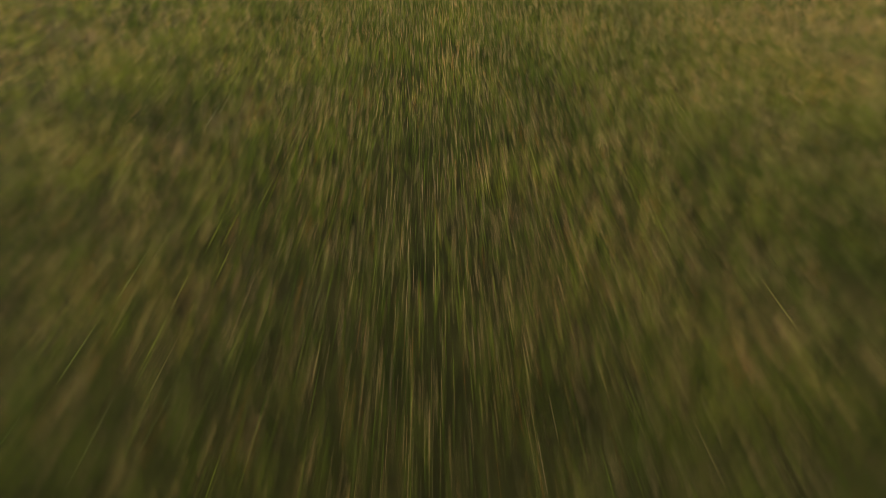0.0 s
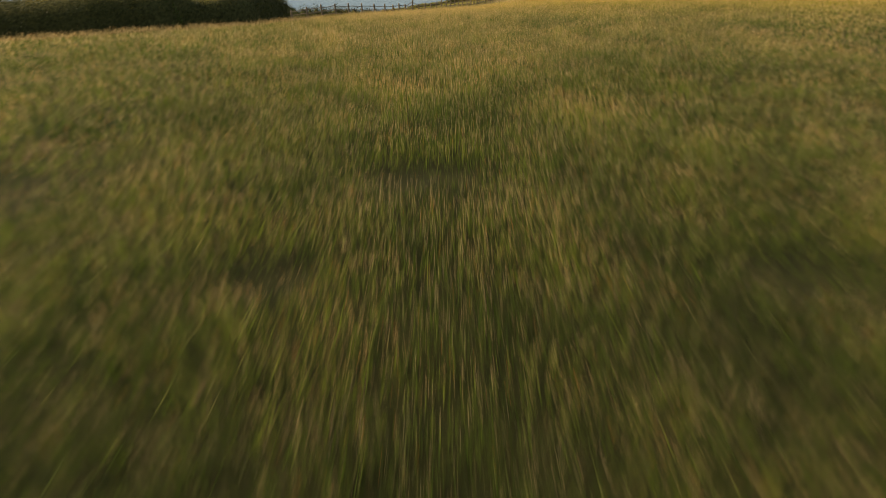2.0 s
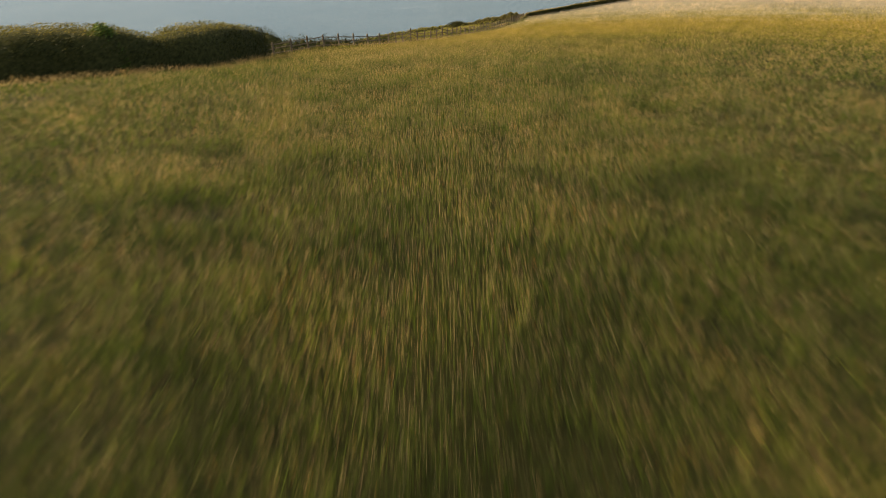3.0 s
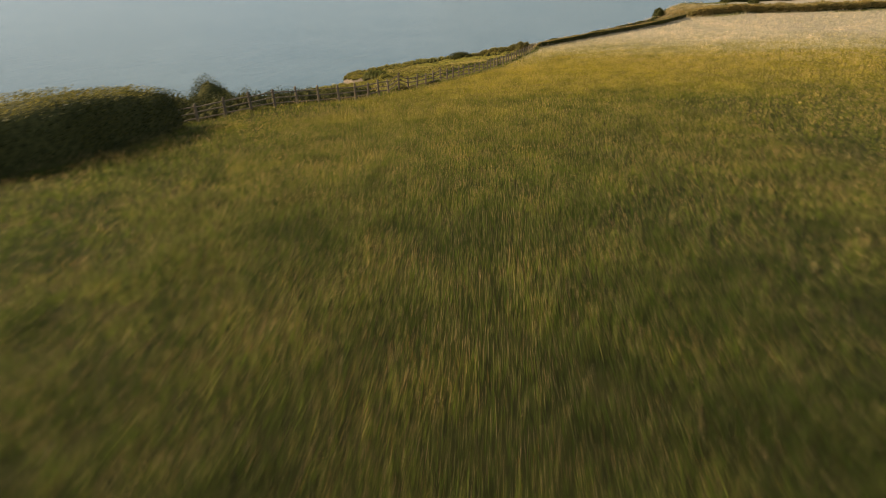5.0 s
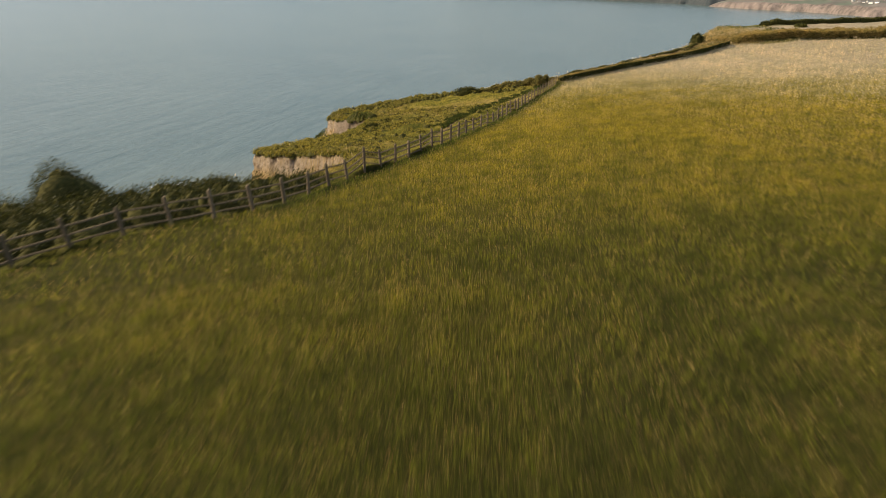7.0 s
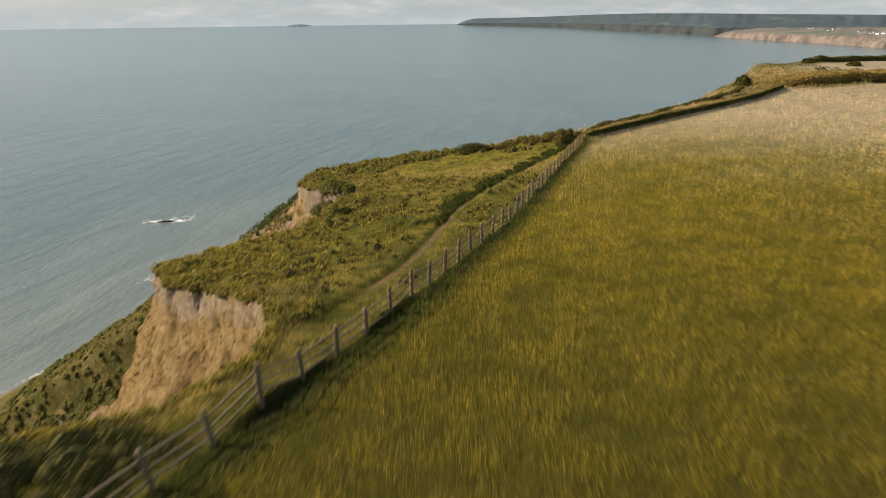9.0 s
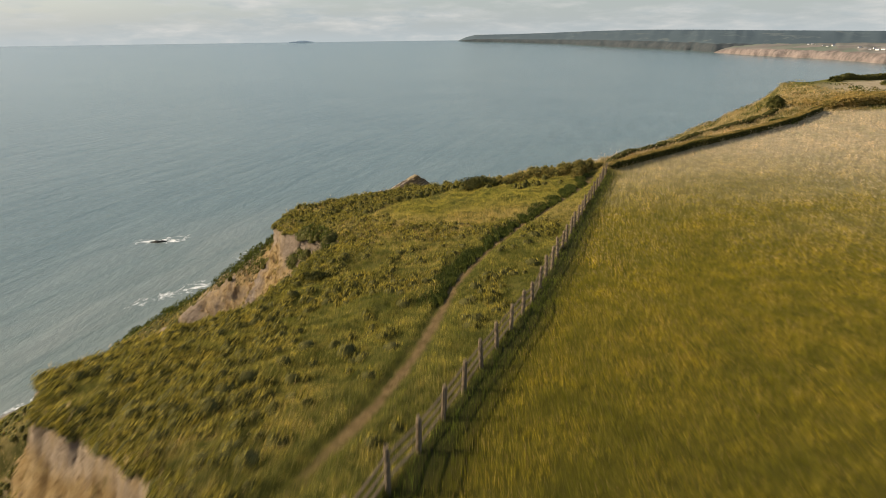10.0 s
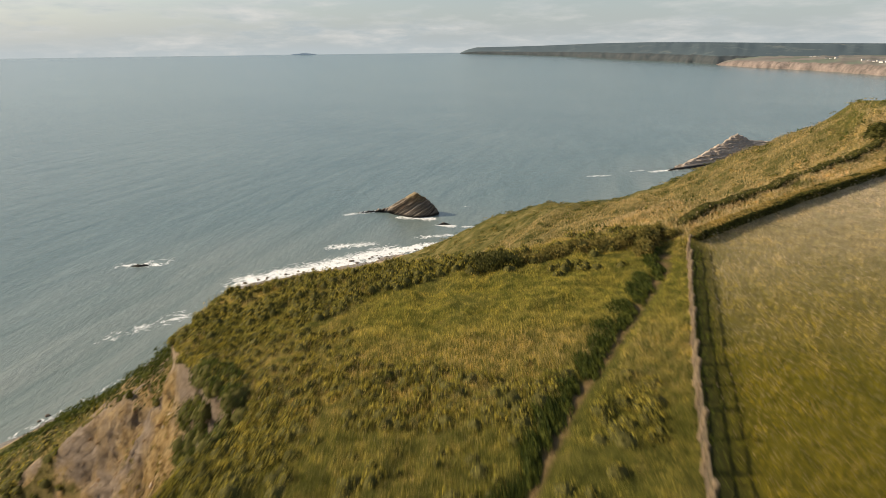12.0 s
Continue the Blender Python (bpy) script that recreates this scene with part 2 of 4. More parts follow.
k = Mat("weathered_wood", 0.85, 0.2)
grain = k.noise(6.0, 8.0, 0.65, (6, 6, 0.5))
c = k.ramp(grain, (0.25, (0.085, 0.066, 0.042)), (0.55, (0.22, 0.172, 0.112)), (0.8, (0.38, 0.32, 0.235)))
oi = k.n.new("ShaderNodeObjectInfo").outputs["Random"]
c = k.mix(0.5, c, k.ramp(oi, (0.0, (0.6, 0.55, 0.5)), (1.0, (1.2, 1.15, 1.1))), "MULTIPLY")
wood_mat = k.color(c).bump(grain, 0.6, 0.01).m



def rock_material(name, dark, mid, light):
    """Layered rock: bands of colour follow the beds, broken by blotches."""
    k = Mat(name, 0.85, 0.25)
    n = k.n.new("ShaderNodeTexNoise")
    cx = k.n.new("ShaderNodeCombineXYZ")
    k.l.new(k.attr("bed"), cx.inputs["X"])
    k.l.new(k.math("MULTIPLY", k.noise(0.08, 3.0), 3.0), cx.inputs["Y"])
    k.l.new(cx.outputs["Vector"], n.inputs["Vector"])
    n.inputs["Scale"].default_value, n.inputs["Detail"].default_value, n.inputs["Roughness"].default_value = 0.9, 6.0, 0.75
    c = k.ramp(n.outputs["Fac"], (0.34, dark), (0.5, mid), (0.64, light))
    c = k.mix(0.5, c, k.ramp(k.noise(0.5, 8.0, 0.7), (0.3, 0.45), (0.7, 1.3)), "MULTIPLY")
    c = k.mix(k.attr("tide"), c, (0.022, 0.021, 0.019))
    c = k.mix(k.attr("lichen"), c, k.ramp(k.noise(0.5, 6.0), (0.42, (0.20, 0.15, 0.09)), (0.6, (0.24, 0.19, 0.07))))
    return k.color(c).bump(n.outputs["Fac"], 0.8, 0.9).m


k = Mat("earth_clods", 0.95, 0.1)
clod_mat = k.color(k.ramp(k.island(), (0.0, (0.27, 0.175, 0.09)), (0.5, (0.42, 0.29, 0.16)), (1.0, (0.50, 0.42, 0.33)))).m
rock_mat = rock_material("strata_rock", (0.035, 0.029, 0.025), (0.20, 0.165, 0.13), (0.52, 0.43, 0.34))
pale_rock_mat = rock_material("pale_strata_rock", (0.13, 0.11, 0.09), (0.36, 0.30, 0.245), (0.52, 0.44, 0.365))



def far_material(name, tints, wood, crag, wooded):
    """Distant country: patchwork fields, woods and a broken cliff, dulled by the haze between, mixed into the base
    colour.
    """
    k = Mat(name, 1.0, 0.0)
    cells = k.n.new("ShaderNodeTexVoronoi")
    cells.inputs["Scale"].default_value = 0.011
    k.l.new(k.co, cells.inputs["Vector"])
    sep = k.n.new("ShaderNodeSeparateColor")
    k.l.new(cells.outputs["Color"], sep.inputs["Color"])
    c = k.ramp(sep.outputs[0], (0.0, tints[0]), (0.4, tints[1]), (0.7, tints[2]), (1.0, tints[0]))
    c = k.mix(k.ramp(k.noise(0.008, 7.0, 0.7), (wooded, 0.0), (wooded + 0.07, 1.0)), c, wood)
    c = k.mix(k.attr("crag"), c, k.ramp(k.noise(0.03, 9.0, 0.78, (1.0, 1.0, 0.45)), (0.36, crag[0]), (0.62, crag[1])))
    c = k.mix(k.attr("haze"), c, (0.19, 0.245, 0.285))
    return k.color(c).m


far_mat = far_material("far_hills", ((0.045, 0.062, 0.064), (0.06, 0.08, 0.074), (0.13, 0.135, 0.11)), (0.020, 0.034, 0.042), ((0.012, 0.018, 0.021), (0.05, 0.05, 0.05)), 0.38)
near_coast_mat = far_material("brown_coast", ((0.17, 0.155, 0.138), (0.21, 0.19, 0.17), (0.13, 0.155, 0.118)), (0.14, 0.13, 0.115), ((0.085, 0.075, 0.07), (0.25, 0.205, 0.185)), 0.52)
k = Mat("white_render", 0.8, 0.2)
c = k.ramp(k.noise(0.3, 4.0), (0.3, (0.70, 0.69, 0.66)), (0.7, (0.84, 0.83, 0.80)))
render_mat = k.color(c).m
k = Mat("slate", 0.7, 0.3)
slate_mat = k.color(k.ramp(k.noise(0.5, 5.0), (0.3, (0.10, 0.105, 0.12)), (0.7, (0.2, 0.2, 0.22)))).m

# ---- the lie of the land ----
FENCE = np.array([(-19.6, -0.4), (-18.0, 1.2), (-16.6, 2.6), (-14.7, 4.4), (-12.9, 6.4), (-11.2, 8.1), (-9.3, 9.95), (-8.5, 11.0), (-7.7, 12.5), (-7.1, 13.8), (-6.0, 16.2), (-4.0, 20.2),
                  (-1.4, 25.3), (0.4, 29.4), (2.1, 33.2), (4.6, 38.5), (7.5, 45.9), (11.3, 55.6), (17.8, 71.2)])
EDGE = np.array([(-130, -260), (-115, -80), (-85, -22), (-38, -3), (-25, 12), (-15.5, 16.6), (-10.2, 17.6), (-7.6, 19.4), (-6.6, 22.2), (-6.7, 25.0), (-7.7, 27.2), (-10.8, 29.2),
                 (-14.5, 31.6), (-17, 35), (-15, 38.6), (-10.4, 43), (-9.0, 51), (-8.7, 53.4), (-8.2, 55.4), (-9.8, 58.2), (-13.4, 62), (-16.2, 65.5), (-16.2, 74.5), (-9.5, 76.2),
                 (-2.7, 75.2), (5, 75.2), (13, 76.5), (22, 80.5), (38, 90), (50, 98.5), (58, 110), (66.5, 125), (74.5, 136.5), (90, 146), (140, 160), (210, 190),
                 (330, 260), (600, 330)])
SHORE = np.array([(-190, -260), (-165, -60), (-150, 60), (-135, 138), (-121, 165), (-106, 186), (-101, 215), (-94, 268), (-62, 286), (-42, 293),
                  (-24, 307), (0, 312), (40, 305), (80, 300), (130, 330), (180, 410), (240, 500), (350, 560), (480, 600), (700, 660)])
TRACK = np.array([(-6, 20.5), (-4.9, 24), (-3.6, 27.2), (-2.0, 30.6), (-0.7, 34.5), (0.2, 38.5), (1.1, 43), (3.3, 49), (6.2, 54.5),
                  (9.3, 59.3), (12.7, 64.7), (15.2, 68.5), (16.6, 72.5)])
HEDGE = np.array([(18.4, 72.6), (22.7, 75.4), (29, 79.2), (36.3, 83.2), (42, 86.2), (48.5, 90.0), (55.5, 95.5)])
BANK = np.array([(55.5, 95.5), (64, 95.0), (75, 95.5), (95, 95.0), (130, 96)])


def line_distance(x, y, line, closed=False):
    """The distance of points from a polyline, and how far along it the nearest place lies."""
    best, along, run = np.full(x.shape, 1e9), np.zeros(x.shape), 0.0
    for (ax, ay), (bx, by) in zip(line[:-1], line[1:]):
        dx, dy = bx - ax, by - ay
        ll = math.hypot(dx, dy)
        s = np.clip(((x - ax) * dx + (y - ay) * dy) / ll ** 2, 0, 1)
        d = np.hypot(x - ax - s * dx, y - ay - s * dy)
        along = np.where(d < best, run + s * ll, along)
        best = np.minimum(best, d)
        run += ll
    return best, along


def inside(x, y, poly):
    hit = np.zeros(x.shape, bool)
    for (ax, ay), (bx, by) in zip(poly, np.roll(poly, -1, 0)):
        if ay != by:
            hit ^= ((ay > y) != (by > y)) & (x < (bx - ax) * (y - ay) / (by - ay) + ax)
    return hit


_rng = np.random.default_rng(7)
_lattice = _rng.random((256, 256))


def vnoise(x, y, scale, octaves=3, gain=0.5):
    """Smooth value noise, -1 to 1, over the plan."""
    total, amp, norm = np.zeros(np.shape(x)), 1.0, 0.0
    for o in range(octaves):
        u, v = x / scale + 37.7 * o, y / scale + 11.3 * o
        i, j = np.floor(u).astype(int), np.floor(v).astype(int)
        fu, fv = u - i, v - j
        fu, fv = fu * fu * (3 - 2 * fu), fv * fv * (3 - 2 * fv)
        g = lambda a, b: _lattice[a % 256, b % 256]
        total += amp * ((g(i, j) * (1 - fu) + g(i + 1, j) * fu) * (1 - fv) + (g(i, j + 1) * (1 - fu) + g(i + 1, j + 1) * fu) * fv)
        norm, amp, scale = norm + amp, amp * gain, scale / 2
    return 2 * total / norm - 1


_table = _rng.random(65536)


def vnoise3(x, y, z, scale, octaves=3, gain=0.55):
    """Smooth value noise, -1 to 1, in space."""
    total, amp, norm = np.zeros(np.shape(x)), 1.0, 0.0
    for o in range(octaves):
        u, v, w = x / scale + 17.3 * o, y / scale + 5.1 * o, z / scale + 9.7 * o
        i, j, l = (np.floor(q).astype(np.int64) for q in (u, v, w))
        fu, fv, fw = (q - np.floor(q) for q in (u, v, w))
        fu, fv, fw = (q * q * (3 - 2 * q) for q in (fu, fv, fw))
        acc = 0
        for a in (0, 1):
            for b in (0, 1):
                for c in (0, 1):
                    wt = (fu if a else 1 - fu) * (fv if b else 1 - fv) * (fw if c else 1 - fw)
                    acc = acc + wt * _table[((i + a) * 7919 + (j + b) * 104729 + (l + c) * 1299709) % 65536]
        total += amp * acc
        norm, amp, scale = norm + amp, amp * gain, scale / 2
    return 2 * total / norm - 1


def smooth(a, b, v):
    s = np.clip((v - a) / (b - a), 0, 1)
    return s * s * (3 - 2 * s)


LAND_POLY = np.vstack([EDGE, [(900, 330), (900, -260)]])
SHORE_POLY = np.vstack([SHORE, [(900, 700), (900, -260)]])
FIELD_POLY = np.vstack([[(-112, -200), (-92, -32), (-60, -18.8), (-34, -18.3), (-27, -17.2), (-22.5, -15.6), (-18.6, -12.8), (-17.3, -9.5), (-17.2, -6), (-18.0, 1)], FENCE[1:], HEDGE, BANK, [(160, 96), (160, -200)]])


def plateau(x, y):
    """The rolling top of the land."""
    xc, yc = np.clip(x, -30, 70), np.clip(y, -85, 100)
    xc = np.where(yc < 0, np.minimum(xc, 40), xc)
    z = (95.37 + 0.033 * xc - 0.1073 * yc - 0.000762 * xc ** 2 + 0.001219 * xc * yc - 0.000376 * yc ** 2 + 5.84e-6 * yc ** 3)
    z = z + 0.36 * np.exp(-((x + 13) / 5) ** 2 - ((y - 6) / 5) ** 2)
    z = z + 0.012 * np.clip(x - 70, 0, 300) - 0.026 * np.clip(y - 100, 0, 200)
    return z


def cliff_drop(along_y):
    """How far the bare face falls below the edge, by the place along the coast."""
    return np.interp(along_y, [-100, 10, 17, 22, 30, 34, 40, 46, 60, 67, 72, 80, 140], [3, 3, 7, 16, 16, 11, 7, 15, 17, 12, 2.5, 1.0, 1.0])


def ripeness(x, y):
    """How far the hay has bleached: palest on the high far side of the field."""
    # unbleached by the fence: longer grass, and the rails' shadow put into the colour
    return smooth(54, 102, y + 0.42 * x + 11 * vnoise(x * 0.4, y, 9.0, 4)) * smooth(0.6, 2.2, line_distance(x, y, FENCE[13:])[0])


def goldness(x, y):
    """Where the hay has turned from green to gold."""
    return smooth(-48, 8, y + 0.35 * x + 9 * vnoise(x, y, 9.0, 3))


def turned(x, y):
    # stays green by the fence, partly as painted rail shadow
    return smooth(-24, 52, y + 0.35 * x + 9 * vnoise(x, y, 9.0, 3)) * smooth(0.4, 2.0, line_distance(x, y, FENCE[7:])[0])


def bank(x, y):
    hb, _ = line_distance(x, y, HEDGE)
    return 0.4 * smooth(1.5, 0.4, hb)


def terraces(x, y, d, along):
    """Slips and sheep walks that run along the coastal slope, -1 to 1."""
    return vnoise(along * 0.13 + 0.05 * d, d + 2.5 * vnoise(x, y, 17.0, 2), 6.0, 3, 0.55)


def coast_bands(x, y):
    de, along = line_distance(x, y, EDGE)
    return terraces(x, y, np.where(inside(x, y, LAND_POLY), -de, de), along)


def land(x, y):
    """The height of the ground and its masks."""
    x, y = np.asarray(x, float), np.asarray(y, float)
    base = plateau(x, y)
    de, along = line_distance(x, y, EDGE)
    on = inside(x, y, LAND_POLY)
    ds, _ = line_distance(x, y, SHORE)
    dry = inside(x, y, SHORE_POLY)
    d = np.where(on, -de, de)
    rag = vnoise(x, y, 4.0, 5, 0.65) * np.where(y < 33, 0.7, 1.2)
    dn = d + rag * np.where(d > -3, 1, 0.4)
    drop = cliff_drop(np.where(x > 18, 140, y))
    brow = 7.0 * smooth(20, 45, x)
    face = np.clip(dn, 0, None)
    rough = vnoise(x, y, 2.6, 4, 0.62)
    steep = drop * (1 - np.exp(-face * 1.15 / np.maximum(drop * 0.60, 0.8))) + brow * (1 - np.exp(-face / 12)) + 0.7 * smooth(0.02, 0.34, face) * smooth(4, 7, drop)
    t = np.clip(face / (face + np.maximum(ds, 0.01)), 0, 1)
    bulge = np.interp(x, [-60, -10, 30, 120], [1.0, 1.05, 1.2, 1.2])
    low = (base - steep) * (1 - t ** bulge) + 1.2 * vnoise(x, y, 14.0, 4, 0.55) * smooth(2, 12, face) * smooth(0, 30, ds)
    z = np.where(dn > 0, low + (rough * 0.6 + 0.3 * vnoise(x, y, 0.9, 3, 0.6)) * smooth(0.2, 2.0, face) * smooth(40, 12, face) * smooth(2, 6, drop), base)
    z = z + 2.0 * terraces(x, y, d, along) * smooth(1, 9, dn) * smooth(5, 40, ds) * smooth(-14, 6, x)
    z = np.where(dry, z, -np.clip(ds * 0.08, 0, 8) - 0.1)
    # a lip of scrub and turf just inside the edge, small humps over the headland
    lane, _ = line_distance(x, y, TRACK)
    meadow = inside(x, y, FIELD_POLY)
    bumpy = (~meadow) & on
    z = z + np.where(bumpy, (0.34 * vnoise(x, y, 1.7, 3) + 0.40 * np.clip(vnoise(x, y, 5.0, 3), -0.3, 1)) * smooth(0.4, 2.4, lane), 0.05 * vnoise(x, y, 3.0, 2) * meadow)
    z = z - 0.16 * smooth(0.75, 0.3, lane) * (y > 24)
    # banks under the hedges, and the scrubby bank above the far side of the field
    z = z + bank(x, y)
    bb, _ = line_distance(x, y, BANK)
    z = z + np.where(y > 95.2, 0.75 * smooth(0, 4, bb) * smooth(48, 58, x), 0) * (x < 300)
    cliffy = smooth(1.5, 5, drop)
    bare = smooth(0.0, 0.12, dn) * np.maximum(cliffy * smooth(drop * 1.2 + 6, drop * 0.7, face), 0.0)
    pale = smooth(0.0, 0.06, dn) * smooth(1.7, 1.1, base - z + 1.1 * rough) * cliffy
    rock = np.maximum(smooth(6, 12, face), smooth(37, 45, y) * smooth(80, 74, y))
    bare = np.maximum(bare, smooth(20, 6, ds) * dry * smooth(3, 8, face) * 0.6)
    patches = smooth(np.where((y < 34) | (x < -28), 0.22, -0.25), np.where((y < 34) | (x < -28), 0.45, 0.1), vnoise(x, y, 7.0, 4, 0.6) + 0.22 * smooth(30, 44, y) * smooth(80, 68, y)) * smooth(48, 14, face) * smooth(3, 7, face) * (x < -8)
    bare = np.maximum(bare * (0.55 + 0.45 * smooth(-0.35, 0.1, vnoise(x, y, 3.5, 4, 0.6))), patches * 0.9)
    slope = smooth(0.5, 4, dn) * (1 - cliffy * smooth(10, 4, face))
    track = smooth(0.32, 0.16, lane + 0.12 * vnoise(x, y, 0.8, 2)) * smooth(25, 30, y) * smooth(73, 71, y)
    beach = smooth(9, 4, ds + 3 * vnoise(x, y, 8.0, 3)) * smooth(5, 2, z)
    gold = turned(x, y) * meadow
    straw = np.clip(ripeness(x, y), 0, 1) * meadow + 1.0 * (y > 103) * (x > 60) * smooth(4, 12, -d)
    return z, dict(gold=gold, straw=np.clip(straw, 0, 1), meadow=meadow.astype(float), bare=bare, pale=pale, rock=rock, slope=slope, track=track, beach=beach), dn, lane


def height(x, y):
    return land(np.atleast_1d(x), np.atleast_1d(y))[0]


def build_mesh(name, verts, faces, mat, attrs=None, shade=False):
    """A mesh from arrays; faces all have the same number of corners."""
    me = bpy.data.meshes.new(name)
    verts, faces = np.asarray(verts, np.float32), np.asarray(faces, np.int32)
    k = faces.shape[1]
    me.vertices.add(len(verts))
    me.vertices.foreach_set("co", verts.ravel())
    me.loops.add(faces.size)
    me.loops.foreach_set("vertex_index", faces.ravel())
    me.polygons.add(len(faces))
    me.polygons.foreach_set("loop_start", np.arange(0, faces.size, k, dtype=np.int32))
    if shade:
        me.polygons.foreach_set("use_smooth", np.ones(len(faces), bool))
    for key, v in (attrs or {}).items():
        a = me.attributes.new(key, "FLOAT", "POINT")
        a.data.foreach_set("value", np.asarray(v, np.float32).ravel())
    me.update(calc_edges=True)
    me.materials.append(mat)
    return me


def grid_faces(nx, ny):
    i = np.arange(nx * ny).reshape(ny, nx)
    return np.stack([i[:-1, :-1], i[:-1, 1:], i[1:, 1:], i[1:, :-1]], -1).reshape(-1, 4)


def spread(lo, hi, step, far_lo, far_hi, grow=1.16):
    """Grid lines: even between lo and hi, ever wider outside."""
    v, s, left, right = np.arange(lo, hi, step), step, [], []
    p = lo
    while p > far_lo:
        s *= grow
        p -= s
        left.append(p)
    s, p = step, v[-1]
    while p < far_hi:
        s *= grow
        p += s
        right.append(p)
    return np.array(left[::-1] + list(v) + right)


gx, gy = spread(-24, 8, 0.19, -260, 800, 1.055), spread(16, 75, 0.18, -255, 690, 1.05)
X, Y = np.meshgrid(gx, gy)
Z, masks, _, _ = land(X.ravel(), Y.ravel())
# the bare faces are broken up in depth, not only in height
x, y = X.ravel(), Y.ravel()
rough = smooth(0.25, 0.7, masks["bare"])
dz = vnoise3(x, y, Z * 1.3, 1.3, 4, 0.65)
ledge = np.abs(vnoise3(x * 0.5, y * 0.5, Z * 1.8, 1.5, 2))
fine = vnoise3(x + 3, y, Z * 0.8, 0.42, 2, 0.6)
beds = np.abs((Z * 0.9 + 0.25 * x + 0.8 * vnoise(x, y, 6.0, 2)) % 1.0 - 0.5) - 0.25
push = rough * np.where(y < 34, 0.3 * dz + 0.2 * (ledge - 0.3) + 0.18 * fine, 0.4 * dz + 0.25 * (ledge - 0.3) + 0.16 * fine + 0.55 * beds)
gzy, gzx = np.gradient(Z.reshape(X.shape), gy, gx)
nl = np.sqrt(gzx ** 2 + gzy ** 2 + 1).ravel()
X, Y, Z = X - (gzx.ravel() / nl * push).reshape(X.shape), Y - (gzy.ravel() / nl * push).reshape(Y.shape), Z + push / nl
ground = new("ground", build_mesh("ground", np.stack([X.ravel(), Y.ravel(), Z], -1), grid_faces(len(gx), len(gy)), land_mat, masks, True))
tagged(ground, "clifftop land of meadow, turf and bare earth cliffs falling to the sea", "ground", kind="structure")

# ---- the sea, rising a little towards a far rim so that its horizon lies where it should ----
FOAM = [((-90, 273), (-60, 290), 14.0, 1.05), ((-60, 290), (-28, 313), 13.0, 1.0), ((-30, 311), (-4, 324), 7.0, 0.95), ((-62, 322), (-40, 327), 5.5, 0.78),
        ((-14, 337), (6, 341), 4.5, 0.7), ((-64, 386), (-40, 396), 4.2, 0.8), ((-26, 379), (-6, 374), 5.0, 0.95), ((-2, 360), (8, 358), 3.5, 0.85), ((14, 357), (24, 356), 2.6, 0.85),
        ((-166, 296), (-146, 299), 5.5, 0.75), ((-152, 302), (-144, 306), 5.0, 0.6), ((-128, 222), (-106, 240), 6.0, 0.62), ((-118, 236), (-108, 246), 4.0, 0.5),
        ((-136, 140), (-122, 166), 3.0, 0.55), ((-122, 166), (-101, 204), 3.0, 0.52), ((-101, 204), (-97, 262), 3.5, 0.5),
        ((186, 508), (210, 518), 5.0, 0.85), ((128, 494), (144, 497), 4.0, 0.72), ((168, 512), (182, 516), 3.5, 0.66), ((14, 404), (26, 402), 2.6, 0.5)]


def sea_height(r):
    return 82 * (np.clip(r - 1500, 0, None) / 3400) ** 2


sx, sy = spread(-190, 240, 3.0, -4700, 4700, 1.1), spread(120, 545, 2.6, -1500, 4800, 1.1)
X, Y = np.meshgrid(sx, sy)
x, y = X.ravel(), Y.ravel()
foam = np.zeros(x.shape)
for a, b, width, amount in FOAM:
    d, _ = line_distance(x, y, np.array([a, b], float))
    foam = np.maximum(foam, amount * np.exp(-(d / width) ** 2))
ds, _ = line_distance(x, y, SHORE)
r = np.hypot(x, y - 36)
keep_r = np.minimum(r, 4850)
sea = new("sea", build_mesh("sea", np.stack([x * keep_r / np.maximum(r, 1), 36 + (y - 36) * keep_r / np.maximum(r, 1), sea_height(keep_r)], -1),
                            grid_faces(len(sx), len(sy)), sea_mat, dict(foam=foam, shallow=smooth(130, 5, ds) * 0.8), True))
tagged(sea, "calm grey-green sea with gentle swell and white surf", "water", kind="structure")

# ---- growing things ----
rng = np.random.default_rng(11)


def part(name, me, parent, label=""):
    ob = new(name, me)
    ob.parent = parent
    if label:
        ob["label"] = label
    return ob


def scatter(x0, x1, y0, y1, per_m2):
    n = int((x1 - x0) * (y1 - y0) * per_m2)
    return rng.uniform(x0, x1, n), rng.uniform(y0, y1, n)


